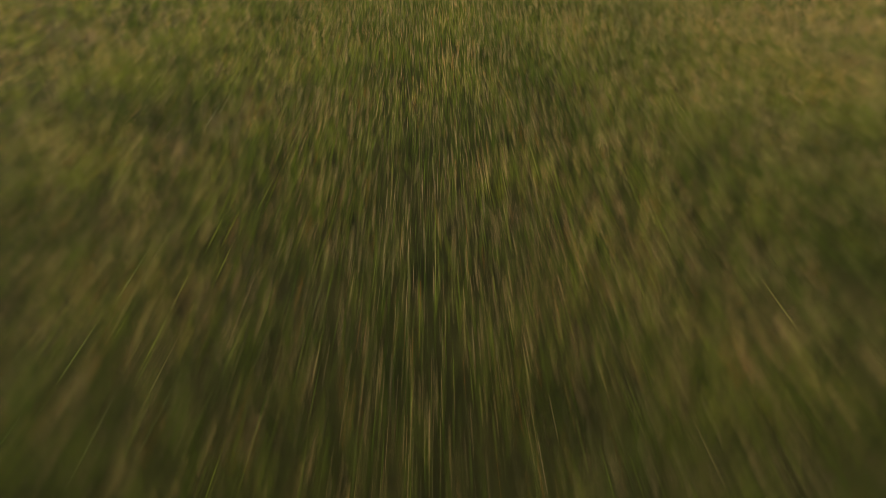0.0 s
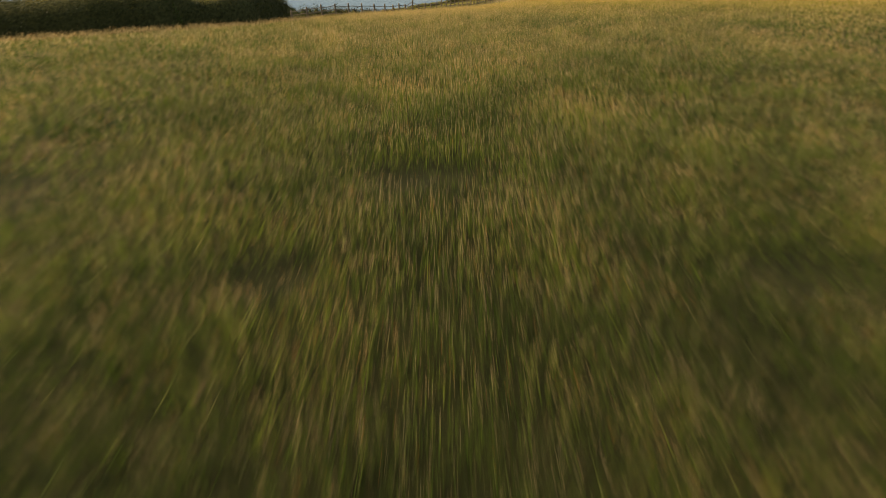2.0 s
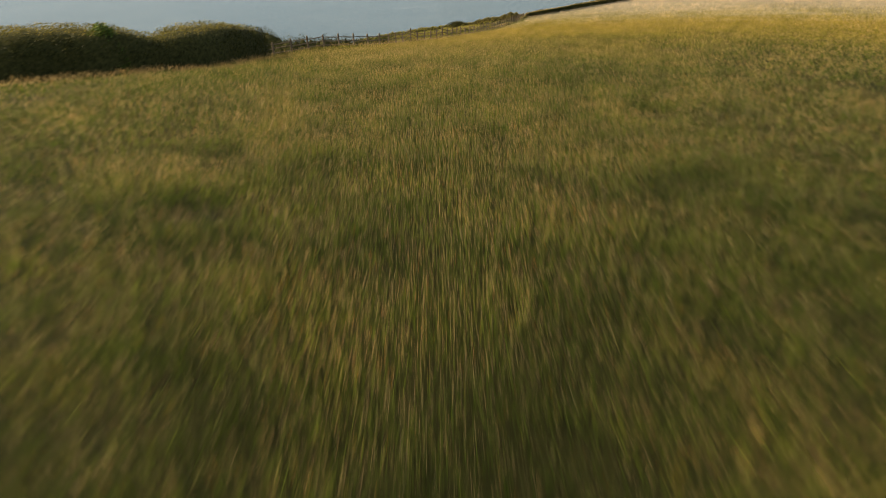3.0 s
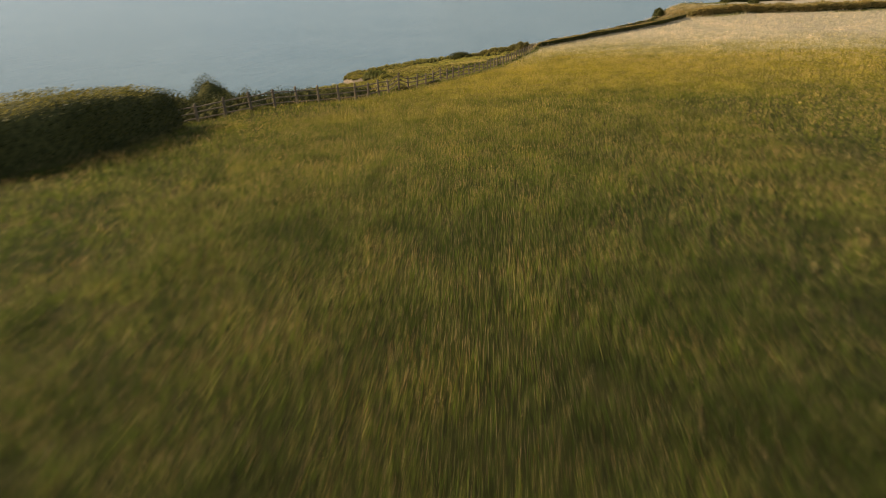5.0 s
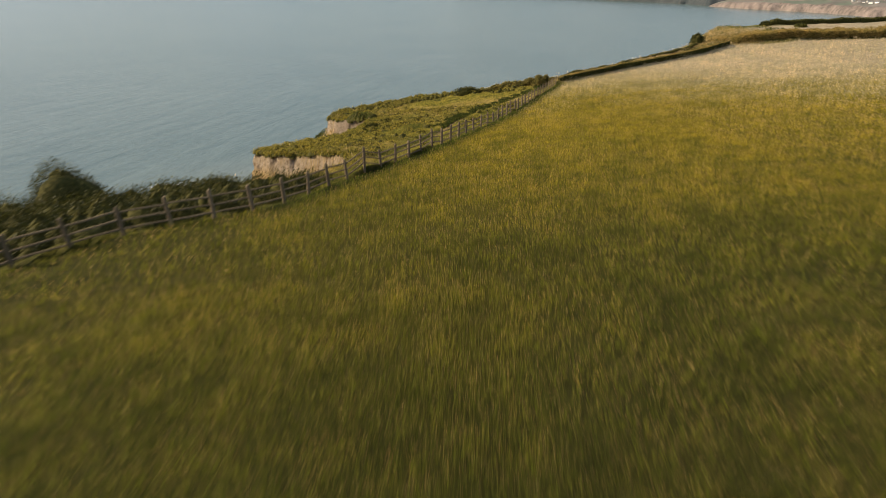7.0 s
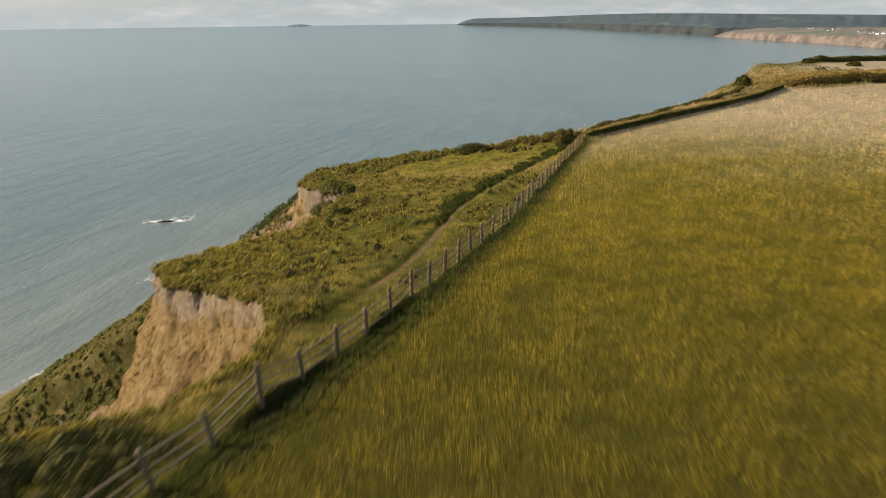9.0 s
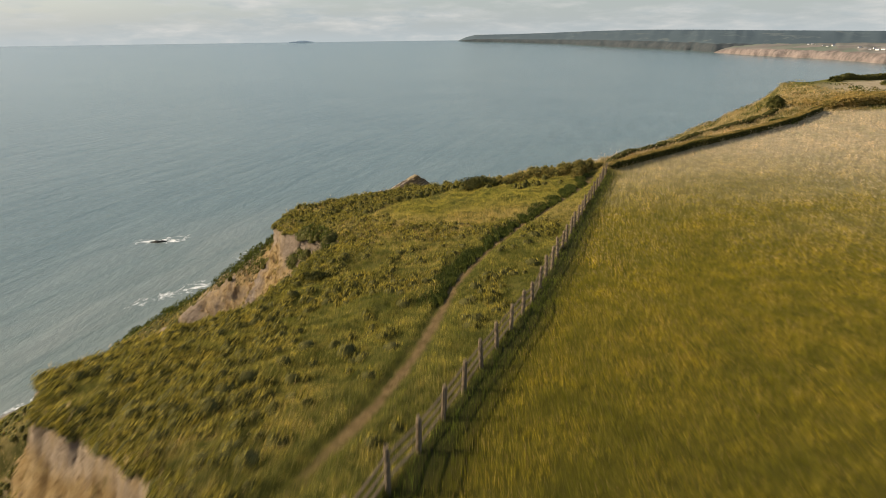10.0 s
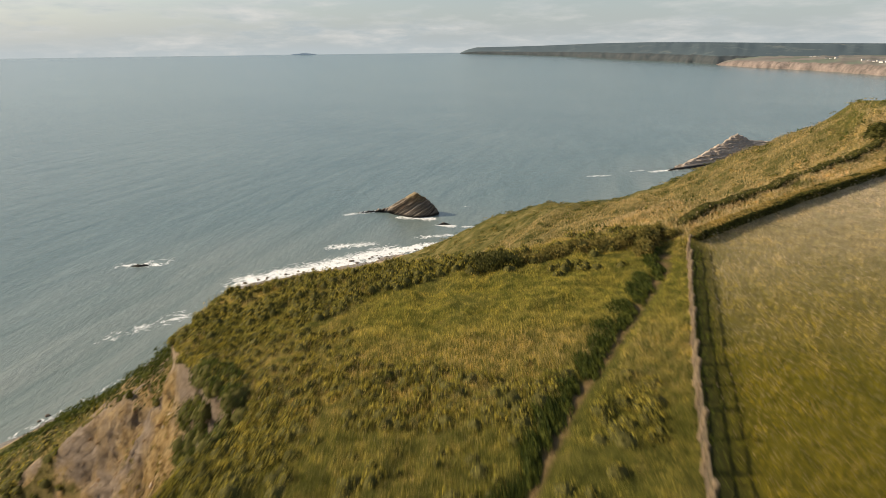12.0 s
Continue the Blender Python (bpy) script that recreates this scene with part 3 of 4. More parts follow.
def blades(x, y, z, h, w, lean, dry, heads, full=True, fat=0.6):
    """Arrays of grass: every blade a leaning tapered sliver, and on some a stalk with a seed head."""
    n = len(x)
    a, b = rng.uniform(0, 2 * np.pi, n), rng.uniform(0, 2 * np.pi, n)
    base = np.stack([x, y, z - 0.02], -1)
    side = np.stack([np.cos(a), np.sin(a), np.zeros(n)], -1) * (w / 2)[:, None]
    off = np.stack([np.cos(b) * lean * h, np.sin(b) * lean * h, h], -1)
    v = np.stack([base - side, base + side, base + off], 1).reshape(-1, 3)
    f = np.arange(3 * n).reshape(-1, 3)
    d = np.stack([dry * 0.15, dry * 0.15, dry], 1).ravel()
    k = np.flatnonzero(heads)
    if len(k):
        top = base[k] + off[k] * [0.5, 0.5, 1.0] * rng.uniform(1.25, 1.85, len(k))[:, None]
        hl = (h[k] * rng.uniform(0.32, 0.55, len(k)))[:, None]
        up = off[k] * [0.4, 0.4, 1.0]
        up /= np.linalg.norm(up, axis=1)[:, None]
        sw = side[k] * fat
        if not full:
            hv = np.stack([top - sw * 0.9 - up * hl * 0.8, top + sw * 0.9 - up * hl * 0.8, top + up * hl * 0.3], 1).reshape(-1, 3)
            return np.vstack([v, hv]), np.vstack([f, np.arange(len(hv)).reshape(-1, 3) + len(v)]), np.concatenate([d, np.ones(len(hv))])
        hv = np.stack([top - up * hl, top - sw - up * hl * 0.45, top + sw - up * hl * 0.45, top + up * hl * 0.2], 1).reshape(-1, 3)
        i = np.arange(len(k))[:, None] * 4 + len(v)
        hf = np.concatenate([i + [0, 2, 1], i + [1, 2, 3]], 1).reshape(-1, 3)
        v, f = np.vstack([v, hv]), np.vstack([f, hf])
        d = np.concatenate([d, np.ones(len(hv))])
    return v, f, d


def join(chunks):
    v, f, d, n = [], [], [], 0
    for cv, cf, cd in chunks:
        v.append(cv), f.append(cf + n), d.append(cd)
        n += len(cv)
    return np.vstack(v), np.vstack(f), np.concatenate(d)


def meadow_z(x, y):
    return plateau(x, y) + 0.05 * vnoise(x, y, 3.0, 2) + bank(x, y)


HOLLOWS = [(-5.35, -48.9, 0.75, 0.5), (-6.75, -51.6, 0.4, 0.3), (-1.7, -51.6, 0.55, 0.5), (1.6, -34.0, 0.5, 0.4), (-8.2, -40.5, 0.5, 0.35), (11.5, 18.5, 0.7, 0.4)]


def hollow(x, y):
    """Small trampled hollows, where the grass is short and the darkened ground shows."""
    best = np.zeros(np.shape(x))
    for hx, hy, rx, ry in HOLLOWS:
        best = np.maximum(best, np.exp(-((x - hx) / rx) ** 2 - ((y - hy) / ry) ** 2))
    return np.clip(1.5 * best, 0, 1)


def meadow_zone(x0, x1, y0, y1, per_m2, width, tall, skip=None, headed=0.16, skip2=None, fat=0.6):
    x, y = scatter(x0 - 3, x1 + 3, y0 - 3, y1 + 3, per_m2)
    wx, wy = x + 3 * vnoise(x, y, 2.6, 3, 0.7), y + 3 * vnoise(x + 50, y, 2.6, 3, 0.7)
    ok = inside(x, y, FIELD_POLY) & (wx > x0) & (wx < x1) & (wy > y0) & (wy < y1)
    for s in (skip, skip2):
        if s:
            ok &= ~((wx > s[0]) & (wx < s[1]) & (wy > s[2]) & (wy < s[3]))
    clump = vnoise(x, y, 0.7, 2)
    bald = np.maximum(0.35 * smooth(0.42, 0.62, vnoise(x, y, 5.5, 3)), hollow(x, y))
    ok &= rng.random(len(x)) > 0.35 * bald
    x, y, clump, bald = x[ok], y[ok], clump[ok], bald[ok]
    n = len(x)
    # green strip by the fence: longer grass plus rail shadow as colour; hollows too
    shade = smooth(0.4, 2.0, line_distance(x, y, FENCE)[0]) * (1 - hollow(x, y))
    ripe = np.clip(np.interp(y, [-60, -35, 40], [0.28, 0.46, 0.58]) + 0.42 * vnoise(x, y, 7.0, 3) + np.clip(0.02 * (x + 3), -0.2, 0.12) * smooth(-35, -50, y), 0.05, 0.95) * shade
    dry = np.where(rng.random(n) < ripe * 0.25, rng.uniform(0.3, 0.8, n), rng.uniform(0.0, 0.15, n))
    h = tall * rng.uniform(0.55, 1.15, n) * (1 + 0.35 * clump) * (1 - 0.75 * np.clip(bald, 0, 1))
    w = width * rng.uniform(0.6, 1.3, n)
    headed = headed * np.interp(y, [-66, -34, -5, 30], [1.1, 1.0, 0.5, 0.7]) * np.interp(x, [-13, -5], [0.7, 1.0])
    return blades(x, y, meadow_z(x, y), h, w, np.abs(rng.normal(0.1, 0.5, n)), dry, rng.random(n) < headed * (0.5 + ripe) * shade, False, fat)


A, B, N, C, D = (-10.0, 2.0, -73.0, 0.0), (-18, 10, -74, 0), (-8, 20, 0, 42), (-34, 34, -40, 86), (-48, 60, -72, 97)
v, f, d = join([meadow_zone(*A, 340, 0.012, 0.29, None, 0.8, None, 0.36),
                meadow_zone(*B, 140, 0.017, 0.29, A, 1.05, None, 0.42),
                meadow_zone(*N, 135, 0.018, 0.28, A, 0.7, None, 0.42),
                meadow_zone(*C, 46, 0.028, 0.28, B, 1.1, N, 0.6),
                meadow_zone(*D, 20, 0.044, 0.32, C, 1.2, B, 0.8),
                meadow_zone(-95, -48, -72, -18, 8, 0.07, 0.36, D, 0.8),
                meadow_zone(60, 130, -40, 96, 9, 0.07, 0.36, D, 0.8)])
meadow = new("meadow_grass", build_mesh("meadow_grass", v, f, grass_mat, dict(dry=d, gold=goldness(v[:, 0], v[:, 1]), turned=turned(v[:, 0], v[:, 1]), straw=ripeness(v[:, 0], v[:, 1] + 22 * (d > 0.99)))))
tagged(meadow, "tall ripening hay meadow, green below golden seed heads", "grass", kind="stuff")


def headland(x, y):
    z, m, dn, lane = land(x, y)
    return z, (dn < -0.15) & (m["meadow"] < 0.5) & inside(x, y, LAND_POLY), lane, dn


def lush(v):
    """Where the headland turf is short and bright, and where it is deep green beside the path."""
    x, y = v[:, 0], v[:, 1]
    wob = 3 * vnoise(x, y, 5.0, 3)
    meadowy = smooth(59, 62, y + wob) * smooth(71, 68.5, y + wob) * smooth(-6.5, -3.5, x + wob)
    lane, _ = line_distance(x, y, TRACK)
    verge = smooth(3.4, 1.4, lane + 0.6 * wob) * smooth(58, 46, y)
    broken = 0.35 + 0.65 * smooth(-0.3, 0.3, vnoise(x, y + 17, 1.6, 3))
    heath = 0.85 * smooth(58, 51, y + wob) * smooth(-0.45, 0.05, vnoise(x + 7, y, 6.0, 3) + 0.25)
    return meadowy, np.maximum(np.maximum(0.95 * verge, heath) * broken, 0.3 * smooth(0.0, 0.5, vnoise(x + 31, y, 5.0, 3)))


x, y = scatter(-24, 19, 14, 77, 330)
z, ok, lane, dn = headland(x, y)
ok &= ((lane > 0.17) | (y < 27)) & (y < 77)
patch = vnoise(x, y, 6.0, 3)
ok &= rng.random(len(x)) > 0.35 * smooth(0.1, 0.5, vnoise(x, y, 2.2, 2))
x, y, z, lane, dn, patch = x[ok], y[ok], z[ok], lane[ok], dn[ok], patch[ok]
n = len(x)
ripe = np.clip(0.30 + 1.5 * patch + 0.35 * smooth(-2.6, -0.6, dn) + 0.75 * smooth(50, 56, y) * smooth(65, 61, y), 0.03, 0.95) * smooth(0.2, 1.0, lane)
ripe *= np.interp(y, [50, 57], [0.55, 1.0])
ripe = np.maximum(ripe, 0.95 * smooth(-2.6, -1.0, dn) * (y < 33) * (x > -9.5))
dry = np.where(rng.random(n) < ripe, rng.uniform(0.5, 1.0, n), rng.uniform(0.0, 0.3, n))
h = 0.72 * (0.13 + 0.12 * ripe + 0.14 * (vnoise(x, y, 2.2, 2) + 0.5) + 0.17 * np.clip(vnoise(x, y, 0.55, 2), -0.4, 1)) * rng.uniform(0.6, 1.3, n) * np.where(y < 28, 1.0, smooth(0.05, 0.7, lane))
v, f, d = blades(x, y, z, np.maximum(h, 0.05), 0.019 * rng.uniform(0.6, 1.4, n), np.abs(rng.normal(0.25, 0.6, n)), dry, rng.random(n) < 0.1 * ripe)
short, green = lush(v)
turf = new("rough_grass", build_mesh("rough_grass", v, f, rough_grass_mat, dict(dry=d * (1 - 0.6 * np.maximum(short, green)), turned=green)))
tagged(turf, "rough tussocky clifftop grass, green and straw-coloured", "grass", kind="stuff")

x, y = np.concatenate([np.stack(scatter(18, 62, 71, 112, 45), 0), np.stack(scatter(-18, 70, 75, 150, 14), 0), np.stack(scatter(-60, -6, 12, 78, 13), 0)], 1)
z, m, dn, _ = land(x, y)
ok = (m["meadow"] < 0.5) & (m["bare"] < 0.35) & ((x > 17) | (dn > -0.3))
x, y, z, dn = x[ok], y[ok], z[ok], dn[ok]
n = len(x)
ripe = np.clip(np.where(x < 0, 0.12, 0.55 + 0.9 * coast_bands(x, y)) + 0.7 * vnoise(x, y, 8.0, 3), 0.05, 0.97)
dry = np.where(rng.random(n) < ripe, rng.uniform(0.5, 1.0, n), rng.uniform(0.0, 0.3, n))
v, f, d = blades(x, y, z, rng.uniform(0.25, 0.55, n), rng.uniform(0.05, 0.11, n), np.abs(rng.normal(0.1, 0.5, n)), dry, rng.random(n) < 0.08)
turf = new("slope_grass", build_mesh("slope_grass", v, f, slope_grass_mat, dict(dry=d)))
tagged(turf, "coarse straw-coloured grass on the bank and coastal slope", "grass", kind="stuff")

# tawny tufts rooted in the bare earth of the nearer cliff
x, y = scatter(-22, -5, 16, 34, 110)
z, m, dn, _ = land(x, y)
ok = (dn > 0.3) & (dn < 9) & (m["bare"] > 0.3) & (vnoise(x, y, 0.7, 2) > np.where(dn < 1.2, 0.42, 0.22))
x, y, z = x[ok], y[ok], z[ok]
n = len(x)
v, f, d = blades(x, y, z, rng.uniform(0.1, 0.28, n), rng.uniform(0.04, 0.09, n), np.abs(rng.normal(0.3, 0.5, n)), rng.uniform(0.3, 1.0, n), np.zeros(n, bool))
tufts = new("cliff_tufts", build_mesh("cliff_tufts", v, f, slope_grass_mat, dict(dry=d)))
tagged(tufts, "tawny grass tufts rooted in a bare earth cliff", "grass", kind="stuff")


def leaves(cx, cy, cz, rx, ry, rz, count, size):
    """Small leaves over and inside the upper part of an ellipsoid."""
    n = int(count)
    u = rng.normal(size=(n, 3))
    u /= np.linalg.norm(u, axis=1)[:, None]
    u[:, 2] = np.abs(u[:, 2]) * 1.15 - 0.15
    rad = rng.uniform(0.66, 1.0, n)
    c = np.array([cx, cy, cz]) + u * rad[:, None] * np.array([rx, ry, rz])
    a = rng.normal(size=(n, 3)) + u * 0.4
    a /= np.linalg.norm(a, axis=1)[:, None]
    b = np.cross(a, rng.normal(size=(n, 3)))
    b /= np.linalg.norm(b, axis=1)[:, None]
    s = (size * rng.uniform(0.6, 1.4, n))[:, None]
    v = np.stack([c - a * s, c + b * s * 0.55, c + a * s, c - b * s * 0.55], 1).reshape(-1, 3)
    return v, np.arange(4 * n).reshape(-1, 4)


def gather(chunks):
    v, f, n = [], [], 0
    for cv, cf in chunks:
        v.append(cv), f.append(cf + n)
        n += len(cv)
    return np.vstack(v), np.vstack(f)


def mound(cx, cy, cz, rx, ry, rz, seg=12, rings=5, lump=0.2):
    """A lumpy dome: the twiggy inside of a bush."""
    v, f = [], []
    for j in range(rings + 1):
        t = j / rings * math.pi / 2
        for i in range(seg):
            p = 2 * math.pi * i / seg
            k = 1 + lump * float(vnoise(np.array([cx * 3 + 2 * math.cos(p)]), np.array([cy * 3 + 2 * math.sin(p) + j]), 1.3, 2)[0])
            v.append((cx + rx * k * math.cos(p) * math.cos(t), cy + ry * k * math.sin(p) * math.cos(t), cz + rz * k * math.sin(t) - 0.15))
    for j in range(rings):
        for i in range(seg):
            f.append((j * seg + i, j * seg + (i + 1) % seg, (j + 1) * seg + (i + 1) % seg, (j + 1) * seg + i))
    return np.array(v), np.array(f)


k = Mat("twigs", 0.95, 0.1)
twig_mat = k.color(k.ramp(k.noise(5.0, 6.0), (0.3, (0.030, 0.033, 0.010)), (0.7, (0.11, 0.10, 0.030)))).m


def bush(x, y, rx, ry, rz, label, mat=hedge_mat, count=2600, size=0.07, lobes=9):
    """A bush of several leafy lobes about a twiggy inside."""
    root = tagged(new("bush"), label, "bush")
    z = float(height(x, y)[0])
    root.location = (x, y, z)
    chunks, cores = [], [mound(0, 0, 0, rx * 0.8, ry * 0.8, rz * 0.8)]
    for i in range(lobes):
        a, q = rng.uniform(0, 2 * math.pi), math.sqrt(rng.uniform(0.02, 0.75))
        s = rng.uniform(0.38, 0.6)
        px, py, pz = rx * q * math.cos(a) * 0.8, ry * q * math.sin(a) * 0.8, rz * rng.uniform(0.2, 0.55) * (1.1 - q)
        chunks.append(leaves(px, py, pz, rx * s, ry * s, rz * s * 1.1, count / lobes, size))
    chunks.append(leaves(0, 0, 0, rx * 0.92, ry * 0.92, rz * 0.9, count * 0.5, size))
    part("crown", build_mesh("crown", *gather(chunks), mat), root)
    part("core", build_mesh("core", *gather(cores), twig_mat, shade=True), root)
    return root


def hedge(line, width, tall, label, per_m=420, size=0.07, mat=hedge_mat, name="hedge", top=None):
    """A long thick hedge along a line: a twiggy core and a coat of leaves."""
    root = tagged(new(name), label, "hedge")
    line = np.asarray(line, float)
    seg = np.hypot(*np.diff(line, axis=0).T)
    run = np.concatenate([[0], np.cumsum(seg)])
    n = max(8, int(run[-1] / 0.7))
    s = np.linspace(0, run[-1], n)
    px, py = np.interp(s, run, line[:, 0]), np.interp(s, run, line[:, 1])
    tx, ty = np.gradient(px), np.gradient(py)
    tl = np.hypot(tx, ty)
    nx, ny = ty / tl, -tx / tl
    z = height(px, py)
    big = 1 + 0.1 * vnoise(px, py, 3.0, 3)
    taper = np.minimum(1, np.minimum(s, run[-1] - s) / 1.0 + 0.55)
    prof = np.array([(-0.5, -0.1), (-0.52, 0.5), (-0.43, 0.87), (0, 0.95), (0.43, 0.87), (0.52, 0.5), (0.5, -0.1)])
    v = [(px[i] + nx[i] * width * 0.88 * a * taper[i], py[i] + ny[i] * width * 0.88 * a * taper[i], z[i] + tall * 0.9 * b * big[i] * taper[i]) for i in range(n) for a, b in prof]
    i = np.arange(n * 7).reshape(n, 7)
    f = np.stack([i[:-1, :-1], i[:-1, 1:], i[1:, 1:], i[1:, :-1]], -1).reshape(-1, 4)
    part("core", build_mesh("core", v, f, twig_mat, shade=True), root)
    m = int(run[-1] * per_m)
    q = rng.uniform(0, run[-1], m)
    t = rng.uniform(0, 6, m)
    i0 = np.minimum(t.astype(int), 5)
    pr = prof[i0] + (prof[i0 + 1] - prof[i0]) * (t - i0)[:, None]
    qx, qy, qz = (np.interp(q, s, w) for w in (px, py, z))
    qnx, qny, qb, qt = (np.interp(q, s, w) for w in (nx, ny, big, taper))
    lump = 1 + 0.1 * vnoise(q * 1.0, t * 1.2, 0.9, 3, 0.6) + rng.uniform(-0.12, 0.02, m)
    c = np.stack([qx + qnx * width * pr[:, 0] * lump * qt, qy + qny * width * pr[:, 0] * lump * qt, qz + tall * pr[:, 1] * lump * qb * qt], -1)
    a = rng.normal(size=(m, 3))
    a /= np.linalg.norm(a, axis=1)[:, None]
    b = np.cross(a, rng.normal(size=(m, 3)))
    b /= np.linalg.norm(b, axis=1)[:, None]
    w = (size * rng.uniform(0.6, 1.5, m))[:, None]
    v = np.stack([c - a * w, c + b * w * 0.55, c + a * w, c - b * w * 0.55], 1).reshape(-1, 3)
    v = v.reshape(m, 4, 3)
    # top leaves take a second material: painted sun on bramble, bracken on the bank
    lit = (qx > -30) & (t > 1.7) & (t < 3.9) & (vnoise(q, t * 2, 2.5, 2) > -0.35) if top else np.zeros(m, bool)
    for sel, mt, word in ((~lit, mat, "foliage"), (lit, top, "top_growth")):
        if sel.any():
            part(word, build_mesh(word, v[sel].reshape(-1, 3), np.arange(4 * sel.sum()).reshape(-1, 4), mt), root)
    return root


hedge([(-52, -16.6), (-42, -16.4), (-34, -16.0), (-27, -15.2), (-22.8, -13.8), (-19.2, -10.8), (-18.6, -6), (-18.9, 0.2)], 4.4, 2.9, "thick dark bramble and thorn hedge beside the meadow", 1600, 0.045, top=hedge_lit_mat)
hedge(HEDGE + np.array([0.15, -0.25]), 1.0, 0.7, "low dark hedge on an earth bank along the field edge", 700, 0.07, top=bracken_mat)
hedge([(20, 77.8), (27, 82.5), (36, 88), (45, 93.5), (51, 98)], 0.9, 0.6, "low scrubby hedge line above the coastal slope", 300, 0.07)
hedge([(57, 97.2), (68, 97.4), (80, 97.4), (100, 97.3), (128, 98)], 2.6, 1.2, "overgrown brown-green field bank hedge", 640, 0.14, bracken_mat)
hedge([(88, 139), (98, 140), (112, 142), (150, 150)], 1.6, 1.2, "dark hedge beyond a pale upper field", 120, 0.16)
bush(-20.0, 13.4, 2.2, 1.9, 2.9, "rounded dark thorn bush behind a post-and-rail fence", count=8000, size=0.042)
bush(-22.3, -14.6, 1.3, 1.1, 3.15, "bright green elder bush growing out of a hedge", elder_mat, 6000, 0.06)
bush(-20.8, -2.6, 1.7, 1.5, 2.75, "sunlit leafy mound on top of a hedge", count=2600)
bush(4.6, 72.2, 2.6, 1.2, 1.35, "dark wind-cut blackthorn bush at the cliff edge", count=5200, size=0.07)
for bx, by, rx, ry, rz in [(15.6, 73.4, 1.3, 1.0, 1.7), (14.3, 73.7, 1.2, 0.9, 1.35), (12.8, 73.2, 1.5, 0.9, 1.25), (11.0, 73.5, 1.3, 0.9, 0.95), (9.2, 73.0, 1.6, 0.9, 0.9), (14.9, 71.6, 0.8, 0.9, 1.2), (17.9, 73.9, 0.9, 0.7, 1.1), (7.2, 72.6, 1.3, 0.8, 0.85), (16.9, 74.6, 0.8, 0.8, 1.3)]:
    tagged(bush(bx, by, rx, ry, rz, "thorny hedge bush massed at a field corner", thorn_mat, count=2200, size=0.065), group="bushes at the field corner")
for i in range(54):
    by = 40.0 + i * 0.6 + rng.uniform(-0.5, 0.5)
    wide = rng.uniform(0.25, 0.6)
    bx = float(np.interp(by, TRACK[:, 1], TRACK[:, 0])) - wide * 0.8 - rng.uniform(0.1, 0.6)
    tagged(bush(bx, by, wide, rng.uniform(0.8, 1.5), rng.uniform(0.04, 0.2) + 0.004 * i, "low green bramble bush bordering a trodden path", bramble_mat, 700, 0.055, 7),
           group="brambles along the path")
bush(-7.6, 46.4, 1.0, 0.8, 0.7, "small dark gorse bush in rough grass", count=1500, size=0.06)
bush(46.4, 88.9, 1.9, 0.8, 1.0, "bright green bramble bush in a field hedge", bramble_mat, 1800, 0.08)
bush(51.5, 99.5, 1.5, 1.2, 2.4, "dark gorse bush on the coastal slope", count=1800, size=0.1)


def thicket(name, label, x, y, rad, tall, count, size, mat, core=1.0):
    """Many low leafy clumps on the ground as one growth."""
    z = land(x, y)[0]
    chunks, cores = [], []
    for a, b, c, r, h in zip(x, y, z, rad, tall):
        chunks.append(leaves(a, b, c, r, r, h, count, size))
        if core:
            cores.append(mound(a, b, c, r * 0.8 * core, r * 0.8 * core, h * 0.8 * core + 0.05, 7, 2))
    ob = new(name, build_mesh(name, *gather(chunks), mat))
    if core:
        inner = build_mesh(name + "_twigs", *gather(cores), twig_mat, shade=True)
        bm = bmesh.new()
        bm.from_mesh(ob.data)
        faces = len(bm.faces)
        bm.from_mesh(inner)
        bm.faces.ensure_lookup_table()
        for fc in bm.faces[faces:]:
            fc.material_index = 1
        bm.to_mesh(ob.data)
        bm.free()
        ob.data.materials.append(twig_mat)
        bpy.data.meshes.remove(inner)
    return tagged(ob, label, "scrub", kind="stuff")


# scrub belt between the fence and the cliff edge
x, y = scatter(-36, -6, -8, 21, 2.0)
_, ok, _, dn = headland(x, y)
fd, _ = line_distance(x, y, FENCE)
ok &= (fd > 0.75) & (y < 16.6)
x, y, fd = x[ok], y[ok], fd[ok]
n = len(x)
thicket("cliff_edge_scrub", "dense dark scrub and bracken behind the fence", x, y, rng.uniform(0.6, 1.1, n), rng.uniform(0.7, 1.15, n) * np.interp(y, [-8, -2, 3, 8, 17], [0.6, 1.1, 1.5, 1.35, 0.72]) * np.interp(x, [-22, -18.5], [1.45, 1.0]) * smooth(0.4, 2.4, fd) + 0.2, 170, 0.048, hedge_mat, 0.78)
# low gorse, heather and bramble on the headland, thickest towards the sea
x, y = scatter(-18, 16, 20, 77, 5.0)
_, ok, lane, dn = headland(x, y)
fd, _ = line_distance(x, y, FENCE)
want = 0.04 * (y < 58) + 0.95 * smooth(-5.0, -1.5, dn) * smooth(-0.45, 0.0, vnoise(x, y, 4.0, 3)) + 0.95 * smooth(-0.02, 0.25, vnoise(x + 9, y * 1.5, 6.5, 3)) + 0.16 * smooth(56, 50, y) * smooth(-0.2, 0.2, vnoise(x, y, 2.5, 2))
want *= 1 - 1.0 * smooth(58, 60, y) * smooth(71, 68.5, y) * smooth(-6, -2, x)
ok &= (lane > 1.0) & (fd > 1.2) & (rng.random(len(x)) < want)
x, y, dn = x[ok], y[ok], dn[ok]
n = len(x)
thicket("headland_scrub", "low gorse and bramble over the clifftop turf", x, y, rng.uniform(0.25, 0.65, n), rng.uniform(0.28, 0.62, n) * (1 + 0.5 * smooth(62, 72, y)) * np.interp(y, [30, 45], [0.75, 0.9]), 60, 0.056, scrub_mat)
